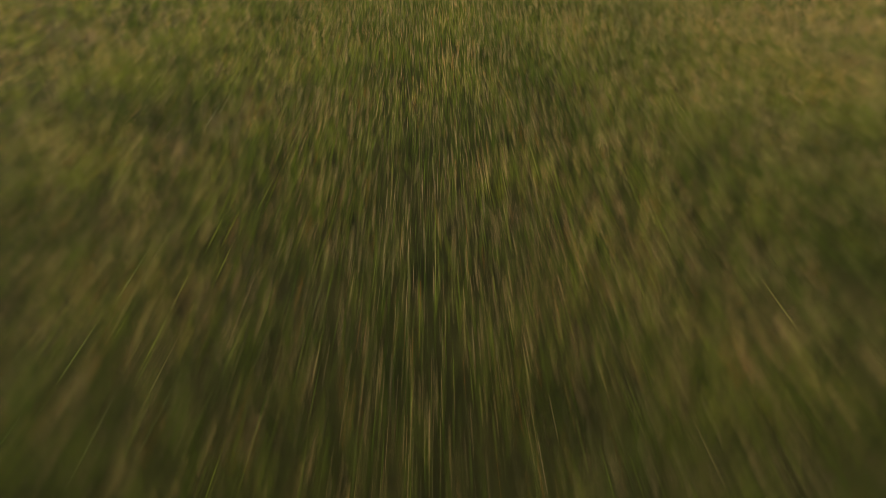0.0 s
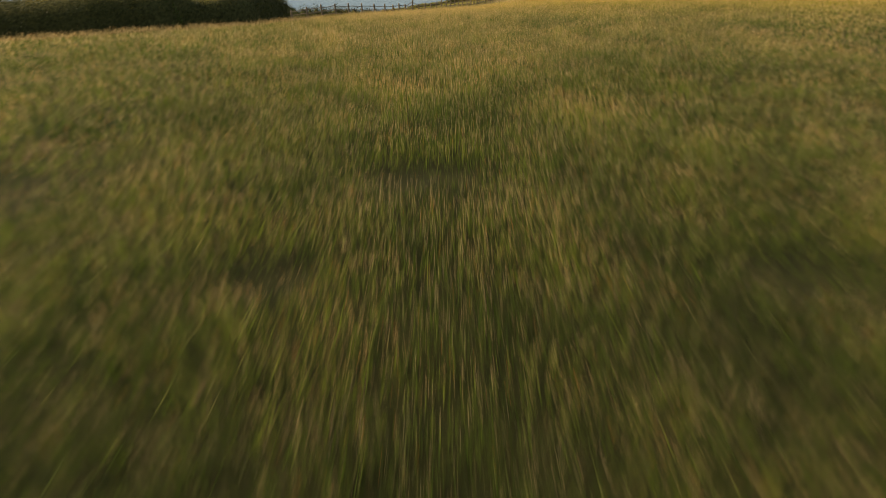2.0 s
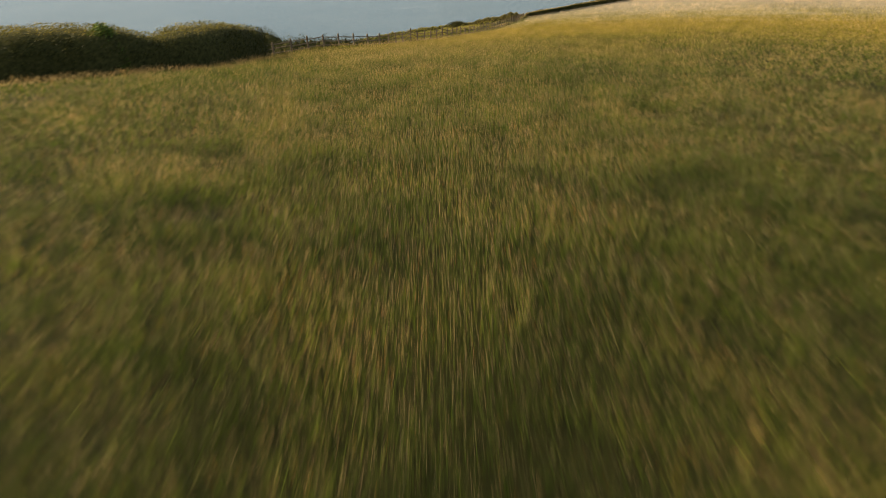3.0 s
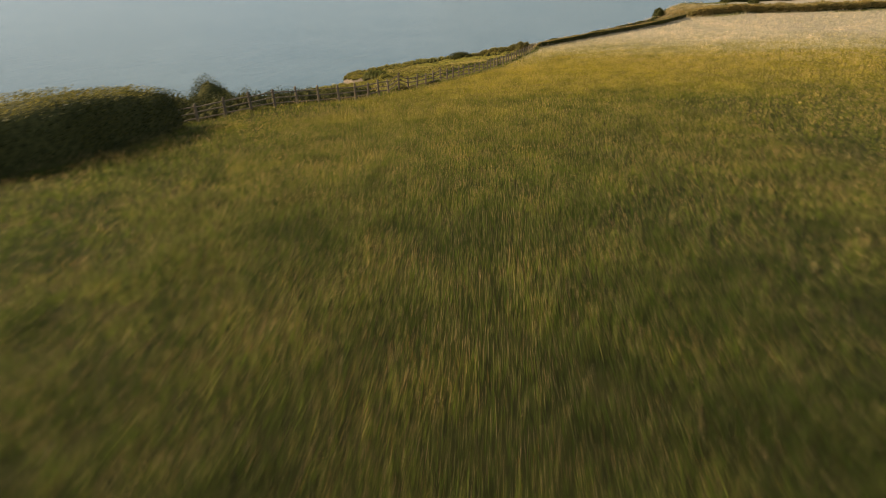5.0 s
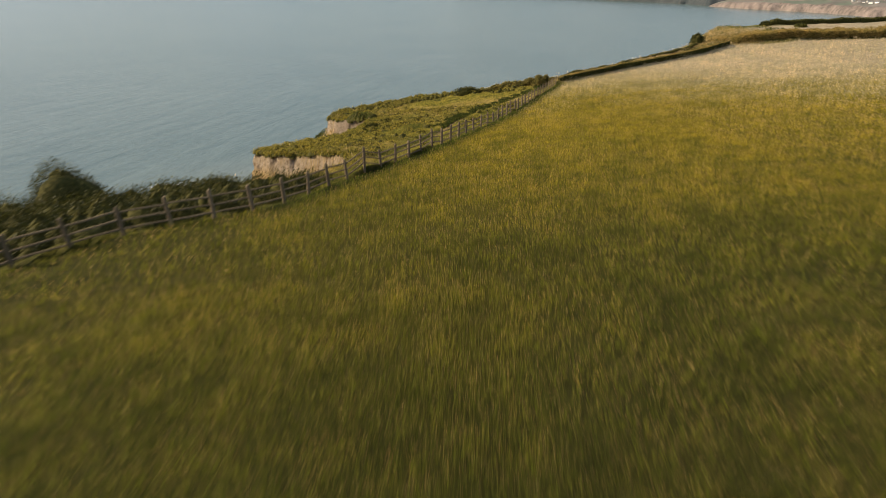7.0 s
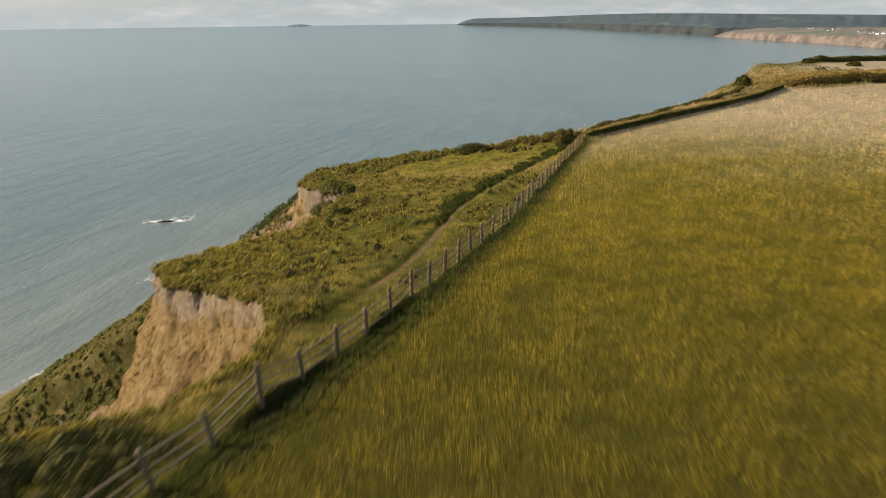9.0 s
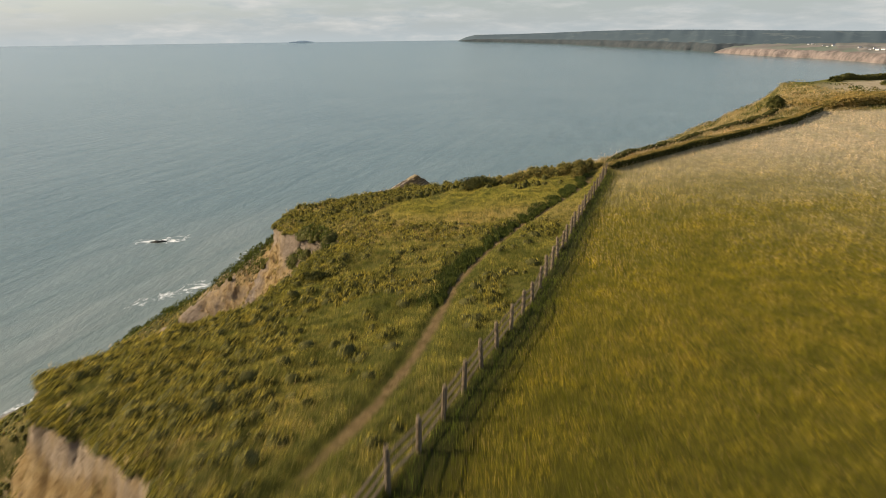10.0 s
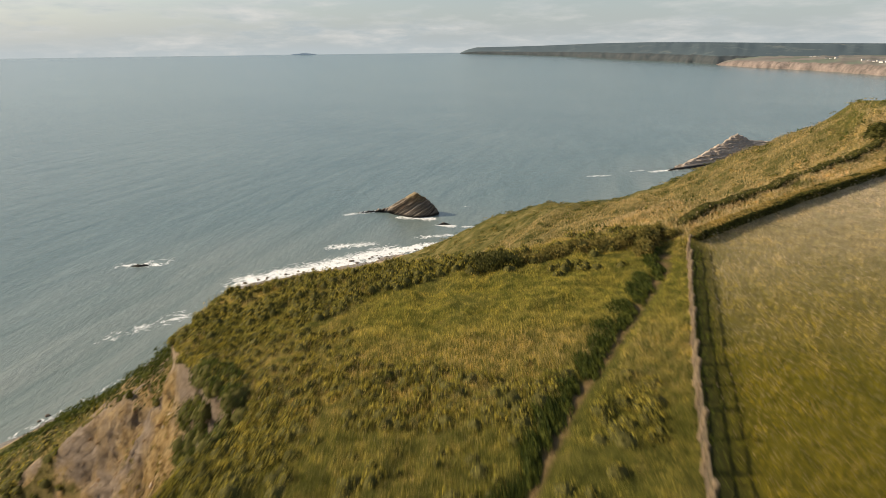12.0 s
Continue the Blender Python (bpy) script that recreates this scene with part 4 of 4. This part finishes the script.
# turf and scrub hanging over the lip of the bare cliffs
x, y = scatter(-19, -5, 17, 67, 26.0)
z, m, dn, _ = land(x, y)
ok = (dn > -0.55) & (dn < 0.06) & (cliff_drop(y) > 5) & (rng.random(len(x)) < 0.75)
x, y = x[ok], y[ok]
n = len(x)
thicket("cliff_lip_turf", "ragged turf and scrub overhanging a bare earth cliff", x, y, rng.uniform(0.18, 0.38, n), rng.uniform(0.14, 0.34, n), 44, 0.055, scrub_mat)
# small plants that hold on in the bare faces
x, y = scatter(-20, -6, 18, 66, 5.0)
z, m, dn, _ = land(x, y)
ok = (m["bare"] > 0.3) & (dn > 0.9) & (dn < 9) & (vnoise(x, y, 1.5, 2) > 0.12)
x, y = x[ok], y[ok]
n = len(x)
thicket("cliff_plants", "small plants rooted in bare earth cliffs", x, y, rng.uniform(0.12, 0.3, n), rng.uniform(0.14, 0.34, n), 26, 0.055, thorn_mat, 0)
# a scrubby gully at the head of the second cliff
x, y = scatter(-13.5, -8.2, 53.0, 60.5, 5.0)
z, m, dn, _ = land(x, y)
ok = (dn > -0.6) & (dn < 3.4)
x, y = x[ok], y[ok]
n = len(x)
thicket("gully_scrub", "dark scrub filling a gully at the cliff head", x, y, rng.uniform(0.4, 0.9, n), rng.uniform(0.4, 0.8, n), 110, 0.07, bramble_mat)
# dark bushes low on the far flank of that cliff
x, y = scatter(-62, -15, 52, 104, 0.9)
z, m, dn, _ = land(x, y)
ok = (dn > 2.5) & (dn < 34) & (y > 68.5 - 0.47 * (x + 16)) & (rng.random(len(x)) < smooth(-0.3, 0.1, vnoise(x, y, 6.0, 3)))
x, y = x[ok], y[ok]
n = len(x)
thicket("flank_scrub", "dark bushes massed on the flank of a cliff", x, y, rng.uniform(0.8, 1.7, n), rng.uniform(0.7, 1.5, n), 170, 0.11, bramble_mat, 0)
# cliff ledges and the coastal slope
x, y = np.concatenate([np.stack(scatter(-70, -8, 8, 100, 1.1)), np.stack(scatter(-42, -9, 10, 36, 2.4)), np.stack(scatter(-70, -20, 36, 82, 1.2))], 1)
z, m, dn, _ = land(x, y)
ok = (dn > 0.5) & ((m["bare"] < 0.45) | ((y > 34) & (vnoise(x, y, 3.5, 3) > 0.42))) & (rng.random(len(x)) < 0.3 + 0.7 * smooth(-0.15, 0.3, vnoise(x, y, 6.0, 3)))
x, y = x[ok], y[ok]
n = len(x)
pick = rng.random(n) < 0.5
for name, label, sel, mat in (("cliff_scrub", "green scrub clinging to the cliff ledges", pick, ledge_mat), ("cliff_bracken", "olive bracken and grass on the cliff slope", ~pick, scrub_mat)):
    c = sel.sum()
    thicket(name, label, x[sel], y[sel], rng.uniform(0.3, 0.95, c), rng.uniform(0.2, 0.7, c), 24, 0.11, mat)
x, y = scatter(-20, 100, 72, 220, 0.6)
z, m, dn, _ = land(x, y)
over = (x > 20) & (m["meadow"] < 0.5) & (y > np.interp(x, [20, 36, 51, 70], [79, 89.5, 99, 104])) & (x < 80)
ok = ((dn > 1.0) | over) & (rng.random(len(x)) < 0.1 + 0.9 * smooth(0.1, -0.35, coast_bands(x, y) + 0.5 * vnoise(x, y, 16.0, 3)))
x, y = x[ok], y[ok]
n = len(x)
br = rng.random(n) < 0.55
thicket("slope_bracken", "dead brown bracken over the coastal slope", x[br], y[br], rng.uniform(0.5, 1.7, br.sum()), rng.uniform(0.25, 0.6, br.sum()), 34, 0.13, thorn_mat, 0)
x, y = x[~br], y[~br]
n = len(x)
thicket("slope_scrub", "gorse and dead bracken over the coastal slope", x, y, rng.uniform(0.5, 1.6, n), rng.uniform(0.25, 0.65, n), 32, 0.14, bramble_mat, 0)
x, y = scatter(54, 120, 96.5, 104, 0.8)
n = len(x)
thicket("bank_scrub", "brown bracken and shrubs on a field bank", x, y, rng.uniform(0.5, 1.2, n), rng.uniform(0.3, 0.8, n), 70, 0.12, bracken_mat, 0)
bush(86.5, 137.5, 1.6, 1.2, 1.4, "dark bush at the end of a far hedge", count=900, size=0.14)
bush(86.0, 122.0, 1.6, 1.2, 1.0, "dark low bush beside a pale field", count=900, size=0.14)

# ---- the post-and-rail fence ----


def along(line, s):
    seg = np.hypot(*np.diff(line, axis=0).T)
    run = np.concatenate([[0], np.cumsum(seg)])
    return np.interp(s, run, line[:, 0]), np.interp(s, run, line[:, 1]), run[-1]


def post_mesh(r, tall, seed):
    """A cleft, slightly crooked post with a worn, slanting top."""
    g = random.Random(seed)
    bm = bmesh.new()
    rings, n = [(-0.3, 1.0), (0.0, 1.05), (tall * 0.5, 1.0), (tall * 0.93, 0.95), (tall, 0.72)], 8
    rows, cx, cy = [], 0.0, 0.0
    for z, k in rings:
        cx, cy = cx + g.uniform(-0.008, 0.008), cy + g.uniform(-0.008, 0.008)
        rows.append([bm.verts.new((cx + r * k * math.cos(2 * math.pi * i / n) * (1 + g.uniform(-0.08, 0.08)),
                                   cy + r * k * math.sin(2 * math.pi * i / n) * (1 + g.uniform(-0.08, 0.08)), z + (g.uniform(-0.015, 0.02) if z == tall else 0)))
                     for i in range(n)])
    for a, b in zip(rows[:-1], rows[1:]):
        for i in range(n):
            bm.faces.new((a[i], a[(i + 1) % n], b[(i + 1) % n], b[i]))
    bm.faces.new(rows[-1])
    me = bpy.data.meshes.new("post")
    bm.to_mesh(me)
    bm.free()
    me.materials.append(wood_mat)
    return me


def rail_mesh(seed):
    """A rough sawn half-round rail one metre long along x."""
    g = random.Random(seed)
    bm = bmesh.new()
    rows = []
    for j in range(5):
        oy, oz = g.uniform(-0.008, 0.008), g.uniform(-0.012, 0.012)
        rows.append([bm.verts.new((j / 4, oy + dy, oz + dz * (1 + g.uniform(-0.1, 0.1)))) for dy, dz in
                     ((-0.024, -0.03), (0.018, -0.036), (0.026, 0.0), (0.018, 0.036), (-0.024, 0.03))])
    for a, b in zip(rows[:-1], rows[1:]):
        for i in range(5):
            bm.faces.new((a[i], b[i], b[(i + 1) % 5], a[(i + 1) % 5]))
    bm.faces.new(rows[0][::-1])
    bm.faces.new(rows[-1])
    bmesh.ops.recalc_face_normals(bm, faces=bm.faces)
    me = bpy.data.meshes.new("rail")
    bm.to_mesh(me)
    bm.free()
    me.materials.append(wood_mat)
    return me


posts_me = [post_mesh(0.088, 1.25, i) for i in range(6)]
rails_me = [rail_mesh(i) for i in range(5)]
fence = tagged(new("fence"), "weathered grey-brown post-and-rail fence of round posts", "fence")
g = random.Random(5)
_, _, total = along(FENCE, 0.0)
count = int(total / 1.8) + 1
tops = []
for i in range(count):
    px, py, _ = along(FENCE, i * total / (count - 1))
    pz = float(height(px, py)[0])
    ob = part("post", posts_me[i % 6], fence)
    lean = pose(0, 0, 0, g.uniform(-3, 3), g.uniform(-3, 3), g.uniform(0, 360))
    ob.matrix_local = Matrix.Translation((px, py, pz - 0.02)) @ lean @ Matrix.Diagonal((1, 1, g.uniform(0.94, 1.05), 1))
    tops.append(Vector((px, py, pz)))
for a, b in zip(tops[:-1], tops[1:]):
    for h in (0.97, 0.62, 0.26):
        p, q = a + Vector((0, 0, h + g.uniform(-0.03, 0.03))), b + Vector((0, 0, h + g.uniform(-0.03, 0.03)))
        d = q - p
        ob = part("rail", g.choice(rails_me), fence)
        turn = d.to_track_quat("X", "Z").to_matrix().to_4x4()
        ob.matrix_local = Matrix.Translation(p - d.normalized() * 0.06) @ turn @ Matrix.Diagonal((d.length + 0.12, 1, 1, 1))

# ---- rocks in the sea ----


def rock(name, label, ridge, widths, dip=-0.5, step=1.7, amp=1.5, lichen=True, mat=None, nu=190, nv=64, seed=1, crag=1.0):
    """A ridge of tilted beds: every bed stands out a little from the next."""
    ridge = np.asarray(ridge, float)
    u = np.linspace(0, 1, nu)
    k = np.linspace(0, 1, len(ridge))
    px, py, pz = (np.interp(u, k, ridge[:, i]) for i in range(3))
    wd = np.interp(u, k, widths)
    tx, ty = np.gradient(px), np.gradient(py)
    tl = np.hypot(tx, ty)
    nx, ny = ty / tl, -tx / tl
    U, V = np.meshgrid(np.arange(nu), np.linspace(-1, 1, nv))
    i = U.ravel()
    v = V.ravel()
    off = 0.18 * vnoise(px[i] + seed * 17, v * 9, 5.0, 3)
    q = np.clip(np.abs(v + off * (1 - np.abs(v))), 0, 1)
    z = pz[i] * (1 - q ** 1.25)
    x, y = px[i] + nx[i] * wd[i] * v, py[i] + ny[i] * wd[i] * v
    bed = z + (x - px[0]) * dip + 0.12 * (y - py[0]) + 1.0 * vnoise(x, y, 9.0, 2)
    saw = (bed / step + 0.9 * vnoise(bed, bed * 0 + seed, 2.7, 2)) % 1.0
    jut = np.where(saw < 0.7, saw / 0.7, (1 - saw) / 0.3) - 0.5
    rough = crag * vnoise(x + seed * 31, y + z * 1.7, 2.2 * crag, 4, 0.6)
    body = smooth(0, 2.0, pz[i]) * (1 - q ** 6)
    x = x + nx[i] * np.sign(v) * jut * amp * body + 0.5 * rough * body
    y = y + ny[i] * np.sign(v) * jut * amp * body + 0.5 * rough * body
    z = z + (jut * amp * 0.55 + 0.6 * rough) * body - 0.8
    tide = smooth(2.0, 0.6, z)
    ob = new(name, build_mesh(name, np.stack([x, y, z], -1), grid_faces(nu, nv), mat or rock_mat, dict(bed=bed, tide=tide, lichen=smooth(8, 13, z) * 0.7 if lichen else z * 0)))
    return tagged(ob, label, "rock")


rock("sea_rock", "dark rock stack of tilted beds rising from the sea", [(-60, 389, 0.6), (-46, 393, 1.6), (-36, 393, 3.2), (-27, 390, 9.5), (-18, 387, 15.0), (-14.5, 386, 14.4), (-9.5, 386, 11.6), (-4.5, 386, 6.0), (-1.5, 386, 0.8)],
     [1.5, 2.5, 4, 8, 10, 10, 8.5, 6, 2], -0.62, 1.9, 2.4, nu=240, nv=100)
rock("rock_promontory", "pale grey layered rock point jutting into the sea", [(200, 512, 0.8), (222, 527, 3.5), (246, 546, 8.0), (268, 562, 14.0), (288, 577, 20.0), (296, 582, 22.5), (306, 588, 18.0), (320, 596, 13.0), (350, 610, 10.0), (385, 618, 16)],
     [3, 8, 12, 16, 18, 18, 18, 18, 20, 24], -0.06, 2.2, 1.3, False, pale_rock_mat, 300, 80, 3, 1.6)
rock("tidal_rock", "low wet rock awash in surf", [(-3, 361, 0.7), (1.5, 362, 2.2), (6, 362, 0.8)], [1, 1.8, 1], 0.3, 0.6, 0.3, False, None, 40, 20, 5)
rock("tidal_rock", "low wet rock awash in surf", [(-161, 296, 0.7), (-156, 296.5, 2.0), (-151, 297, 0.8)], [1, 2.2, 1], 0.3, 0.6, 0.3, False, None, 40, 20, 6)


def boulder(x, y, r, seed):
    g2 = random.Random(seed)
    bm = bmesh.new()
    bmesh.ops.create_icosphere(bm, subdivisions=2, radius=r)
    for vtx in bm.verts:
        nz = noise.noise(vtx.co / r * 1.3 + Vector((seed * 3.1, 0, 0)))
        vtx.co *= 1 + 0.45 * nz
        vtx.co.z *= 0.62
    me = bpy.data.meshes.new("boulder")
    bm.to_mesh(me)
    bm.free()
    at = me.attributes.new("tide", "FLOAT", "POINT")
    at.data.foreach_set("value", np.full(len(me.vertices), 0.45, np.float32))
    me.materials.append(rock_mat)
    ob = new("boulder", me)
    ob.matrix_world = pose(x, y, r * 0.1, 0, 0, g2.uniform(0, 360))
    return tagged(ob, "dark sea-worn boulder in the surf", "boulder", "boulders on the shore")


g = random.Random(9)
for i in range(60):
    s = g.random()
    bx, by = np.interp(s, [0, 0.4, 0.75, 1], [-90, -60, -28, 10]), np.interp(s, [0, 0.4, 0.75, 1], [270, 288, 304, 322])
    boulder(bx + g.uniform(-6, 6), by + g.uniform(-5, 9), g.uniform(0.25, 0.95), i)
for i in range(14):
    boulder(-119 + g.uniform(-4, 12), 165 + g.uniform(-14, 18), g.uniform(0.3, 0.9), 60 + i)



def rubble(name, label, x, y, size, mat):
    """Loose angular stones lying on bare ground, too many to count."""
    t = (1 + 5 ** 0.5) / 2
    ico = np.array([(-1, t, 0), (1, t, 0), (-1, -t, 0), (1, -t, 0), (0, -1, t), (0, 1, t), (0, -1, -t), (0, 1, -t), (t, 0, -1), (t, 0, 1), (-t, 0, -1), (-t, 0, 1)]) / 1.9
    tri = np.array([(0, 11, 5), (0, 5, 1), (0, 1, 7), (0, 7, 10), (0, 10, 11), (1, 5, 9), (5, 11, 4), (11, 10, 2), (10, 7, 6), (7, 1, 8),
                    (3, 9, 4), (3, 4, 2), (3, 2, 6), (3, 6, 8), (3, 8, 9), (4, 9, 5), (2, 4, 11), (6, 2, 10), (8, 6, 7), (9, 8, 1)])
    z = land(x, y)[0]
    n = len(x)
    v = ico[None] * rng.uniform(0.55, 1.3, (n, 12, 1)) * (size[:, None, None] * rng.uniform(0.6, 1.4, (n, 1, 3)))
    v = v + np.stack([x, y, z], -1)[:, None]
    f = (tri[None] + 12 * np.arange(n)[:, None, None]).reshape(-1, 3)
    return tagged(new(name, build_mesh(name, v.reshape(-1, 3), f, mat)), label, "rubble", kind="stuff")


x, y = scatter(-40, -5, 14, 76, 9.0)
z, m, dn, _ = land(x, y)
ok = (m["bare"] > 0.4) & (dn > 0.6) & (rng.random(len(x)) < 0.25 + 0.75 * smooth(-0.1, 0.4, vnoise(x, y, 4.0, 3)))
x, y = x[ok], y[ok]
rubble("cliff_rubble", "broken stones and clods on the cliff face", x, y, rng.uniform(0.06, 0.2, len(x)) ** 1.4, clod_mat)
x, y = scatter(-110, 20, 255, 330, 0.35)
ds, _ = line_distance(x, y, SHORE)
ok = (ds < 8) & (rng.random(len(x)) < 0.8)
x, y = x[ok], y[ok]
rubble("beach_stones", "grey stones of a narrow shingle beach", x, y, rng.uniform(0.2, 0.6, len(x)), rock_mat)

k = Mat("far_island", 1.0, 0.0)
# distance haze put into the island's almost white base colour
island_mat = k.color(k.ramp(k.noise(0.02, 4.0), (0.3, (0.84, 0.90, 0.94)), (0.7, (0.88, 0.92, 0.95)))).m

# ---- across the bay: azimuth, shore and crest as seen over the water ----
EYE = np.array([0.8, 36.0, 103.2])


def shore_range(el):
    """How far off the water's edge lies that is seen so many degrees above the level."""
    r = np.linspace(600, 4840, 3000)
    return np.interp(el, np.degrees(np.arctan2(sea_height(r) - EYE[2], r)), r)


def far_coast(mat, name, label, az0, az1, base, crest, depth, cliff, haze, na, seed):
    """Land over the water: a broken cliff, then ground rising to a crest."""
    az = np.linspace(az0, az1, na)
    eb, ec = np.interp(az, *zip(*base)), np.interp(az, *zip(*crest))
    rs = shore_range(eb)
    rc = np.minimum(rs + depth, 4840)
    zc = EYE[2] + rc * np.tan(np.radians(ec))
    zs = sea_height(rs)
    rows = [(0.0, -0.05), (0.008, cliff * 0.25), (0.018, cliff * 0.55), (0.034, cliff * 0.8), (0.05, cliff), (0.07, cliff + 0.03), (0.2, cliff + 0.18), (0.4, cliff + 0.34), (0.6, max(0.82, cliff + 0.36)), (0.8, 0.94), (1.0, 1.0), (1.06, 0.9)]
    v, crag, hz = [], [], []
    for t, h in rows:
        h = min(h, 1.0)
        wob = vnoise(az * 9 + seed, np.full(na, t * 7), 4.0, 4, 0.6)
        r = rs + (rc - rs) * (t + 0.035 * wob * (t < 0.1) + 0.012 * (t < 0.06) * vnoise(az * 40 + seed, np.full(na, t * 90), 3.0, 2))
        z = zs + (zc - zs) * h * (1 + (0.10 * wob if 0 < t < 0.95 else 0)) - (6 if t == 0 else 0)
        v.append(np.stack([EYE[0] + r * np.sin(np.radians(az)), EYE[1] + r * np.cos(np.radians(az)), z], -1))
        crag.append(np.full(na, 1.0 if t < 0.06 else 0.0))
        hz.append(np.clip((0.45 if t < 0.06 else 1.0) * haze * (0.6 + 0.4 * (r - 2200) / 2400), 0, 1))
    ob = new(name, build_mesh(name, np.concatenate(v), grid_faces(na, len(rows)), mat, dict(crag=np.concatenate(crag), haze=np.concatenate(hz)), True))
    tagged(ob, label, "headland", kind="structure")
    return lambda a, k: [float(np.interp(a, az, q)) for q in (rs, rc, zs, zc)]


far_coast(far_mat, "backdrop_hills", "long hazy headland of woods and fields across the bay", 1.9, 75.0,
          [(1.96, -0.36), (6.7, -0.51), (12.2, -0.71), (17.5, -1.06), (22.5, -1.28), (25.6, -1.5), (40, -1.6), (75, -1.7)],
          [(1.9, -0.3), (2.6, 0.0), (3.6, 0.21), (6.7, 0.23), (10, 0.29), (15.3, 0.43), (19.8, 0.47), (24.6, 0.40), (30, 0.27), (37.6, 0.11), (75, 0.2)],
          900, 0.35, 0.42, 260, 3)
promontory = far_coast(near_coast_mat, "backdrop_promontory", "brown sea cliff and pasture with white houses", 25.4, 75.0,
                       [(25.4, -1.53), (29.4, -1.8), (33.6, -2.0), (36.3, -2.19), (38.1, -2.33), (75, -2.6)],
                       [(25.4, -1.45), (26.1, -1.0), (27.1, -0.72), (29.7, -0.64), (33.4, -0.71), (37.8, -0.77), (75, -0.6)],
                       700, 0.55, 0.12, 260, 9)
far_coast(island_mat, "backdrop_island", "small hazy island on the horizon", -14.6, -12.1, [(-15, -0.28), (-12, -0.28)],
          [(-14.6, -0.27), (-14.0, -0.2), (-13.2, -0.12), (-12.6, -0.2), (-12.1, -0.27)], 60, 0.6, 1.0, 30, 14)


def house(az, part_way, turn, size):
    """A small far cottage: walls, pitched roof and a few windows."""
    rs, rc, zs, zc = promontory(az, 0)
    r = rs + (rc - rs) * part_way
    z = zs + (zc - zs) * float(np.interp(part_way, [0, 0.05, 0.2, 0.4, 0.6, 0.8, 1], [0, 0.55, 0.73, 0.89, 0.91, 0.94, 1]))
    root = tagged(new("house"), "white rendered house with a slate roof", "house", "houses across the bay")
    root.matrix_world = pose(EYE[0] + r * math.sin(radians(az)), EYE[1] + r * math.cos(radians(az)), z - 1.5, 0, 0, turn - az)
    w, d, h = 15 * size, 9 * size, 6.5 * size
    bm = bmesh.new()
    p = [bm.verts.new(q) for q in ((-w / 2, -d / 2, 0), (w / 2, -d / 2, 0), (w / 2, d / 2, 0), (-w / 2, d / 2, 0),
                                   (-w / 2, -d / 2, h), (w / 2, -d / 2, h), (w / 2, d / 2, h), (-w / 2, d / 2, h), (-w / 2, 0, h * 1.5), (w / 2, 0, h * 1.5))]
    for q in ((0, 1, 5, 4), (2, 3, 7, 6), (1, 2, 6, 9, 5), (3, 0, 4, 8, 7), (3, 2, 1, 0)):
        bm.faces.new([p[i] for i in q])
    me = bpy.data.meshes.new("wall")
    bm.to_mesh(me)
    bm.free()
    me.materials.append(render_mat)
    part("wall", me, root)
    bm = bmesh.new()
    e = 0.5
    for s in (-1, 1):
        lo = [bm.verts.new(q) for q in ((-w / 2 - e, s * (d / 2 + e), h - 0.3), (w / 2 + e, s * (d / 2 + e), h - 0.3), (w / 2 + e, 0, h * 1.5 + 0.25), (-w / 2 - e, 0, h * 1.5 + 0.25))]
        hi = [bm.verts.new(vv.co + Vector((0, 0, 0.35))) for vv in lo]
        bm.faces.new(lo), bm.faces.new(hi)
        for i in range(4):
            bm.faces.new((lo[i], lo[(i + 1) % 4], hi[(i + 1) % 4], hi[i]))
    bmesh.ops.recalc_face_normals(bm, faces=bm.faces)
    me = bpy.data.meshes.new("roof")
    bm.to_mesh(me)
    bm.free()
    me.materials.append(slate_mat)
    part("roof", me, root)
    return root


g = random.Random(21)
for az, way in [(29.0, 0.93), (29.3, 0.95), (29.6, 0.94), (30.3, 0.85), (32.8, 0.46), (33.1, 0.5), (33.4, 0.45), (33.9, 0.33), (34.2, 0.3), (34.6, 0.36),
                (36.4, 0.26), (36.8, 0.22), (37.1, 0.2), (37.4, 0.24), (37.6, 0.18), (38.0, 0.2)]:
    house(az, way, g.uniform(-30, 30), g.uniform(0.5, 0.85))
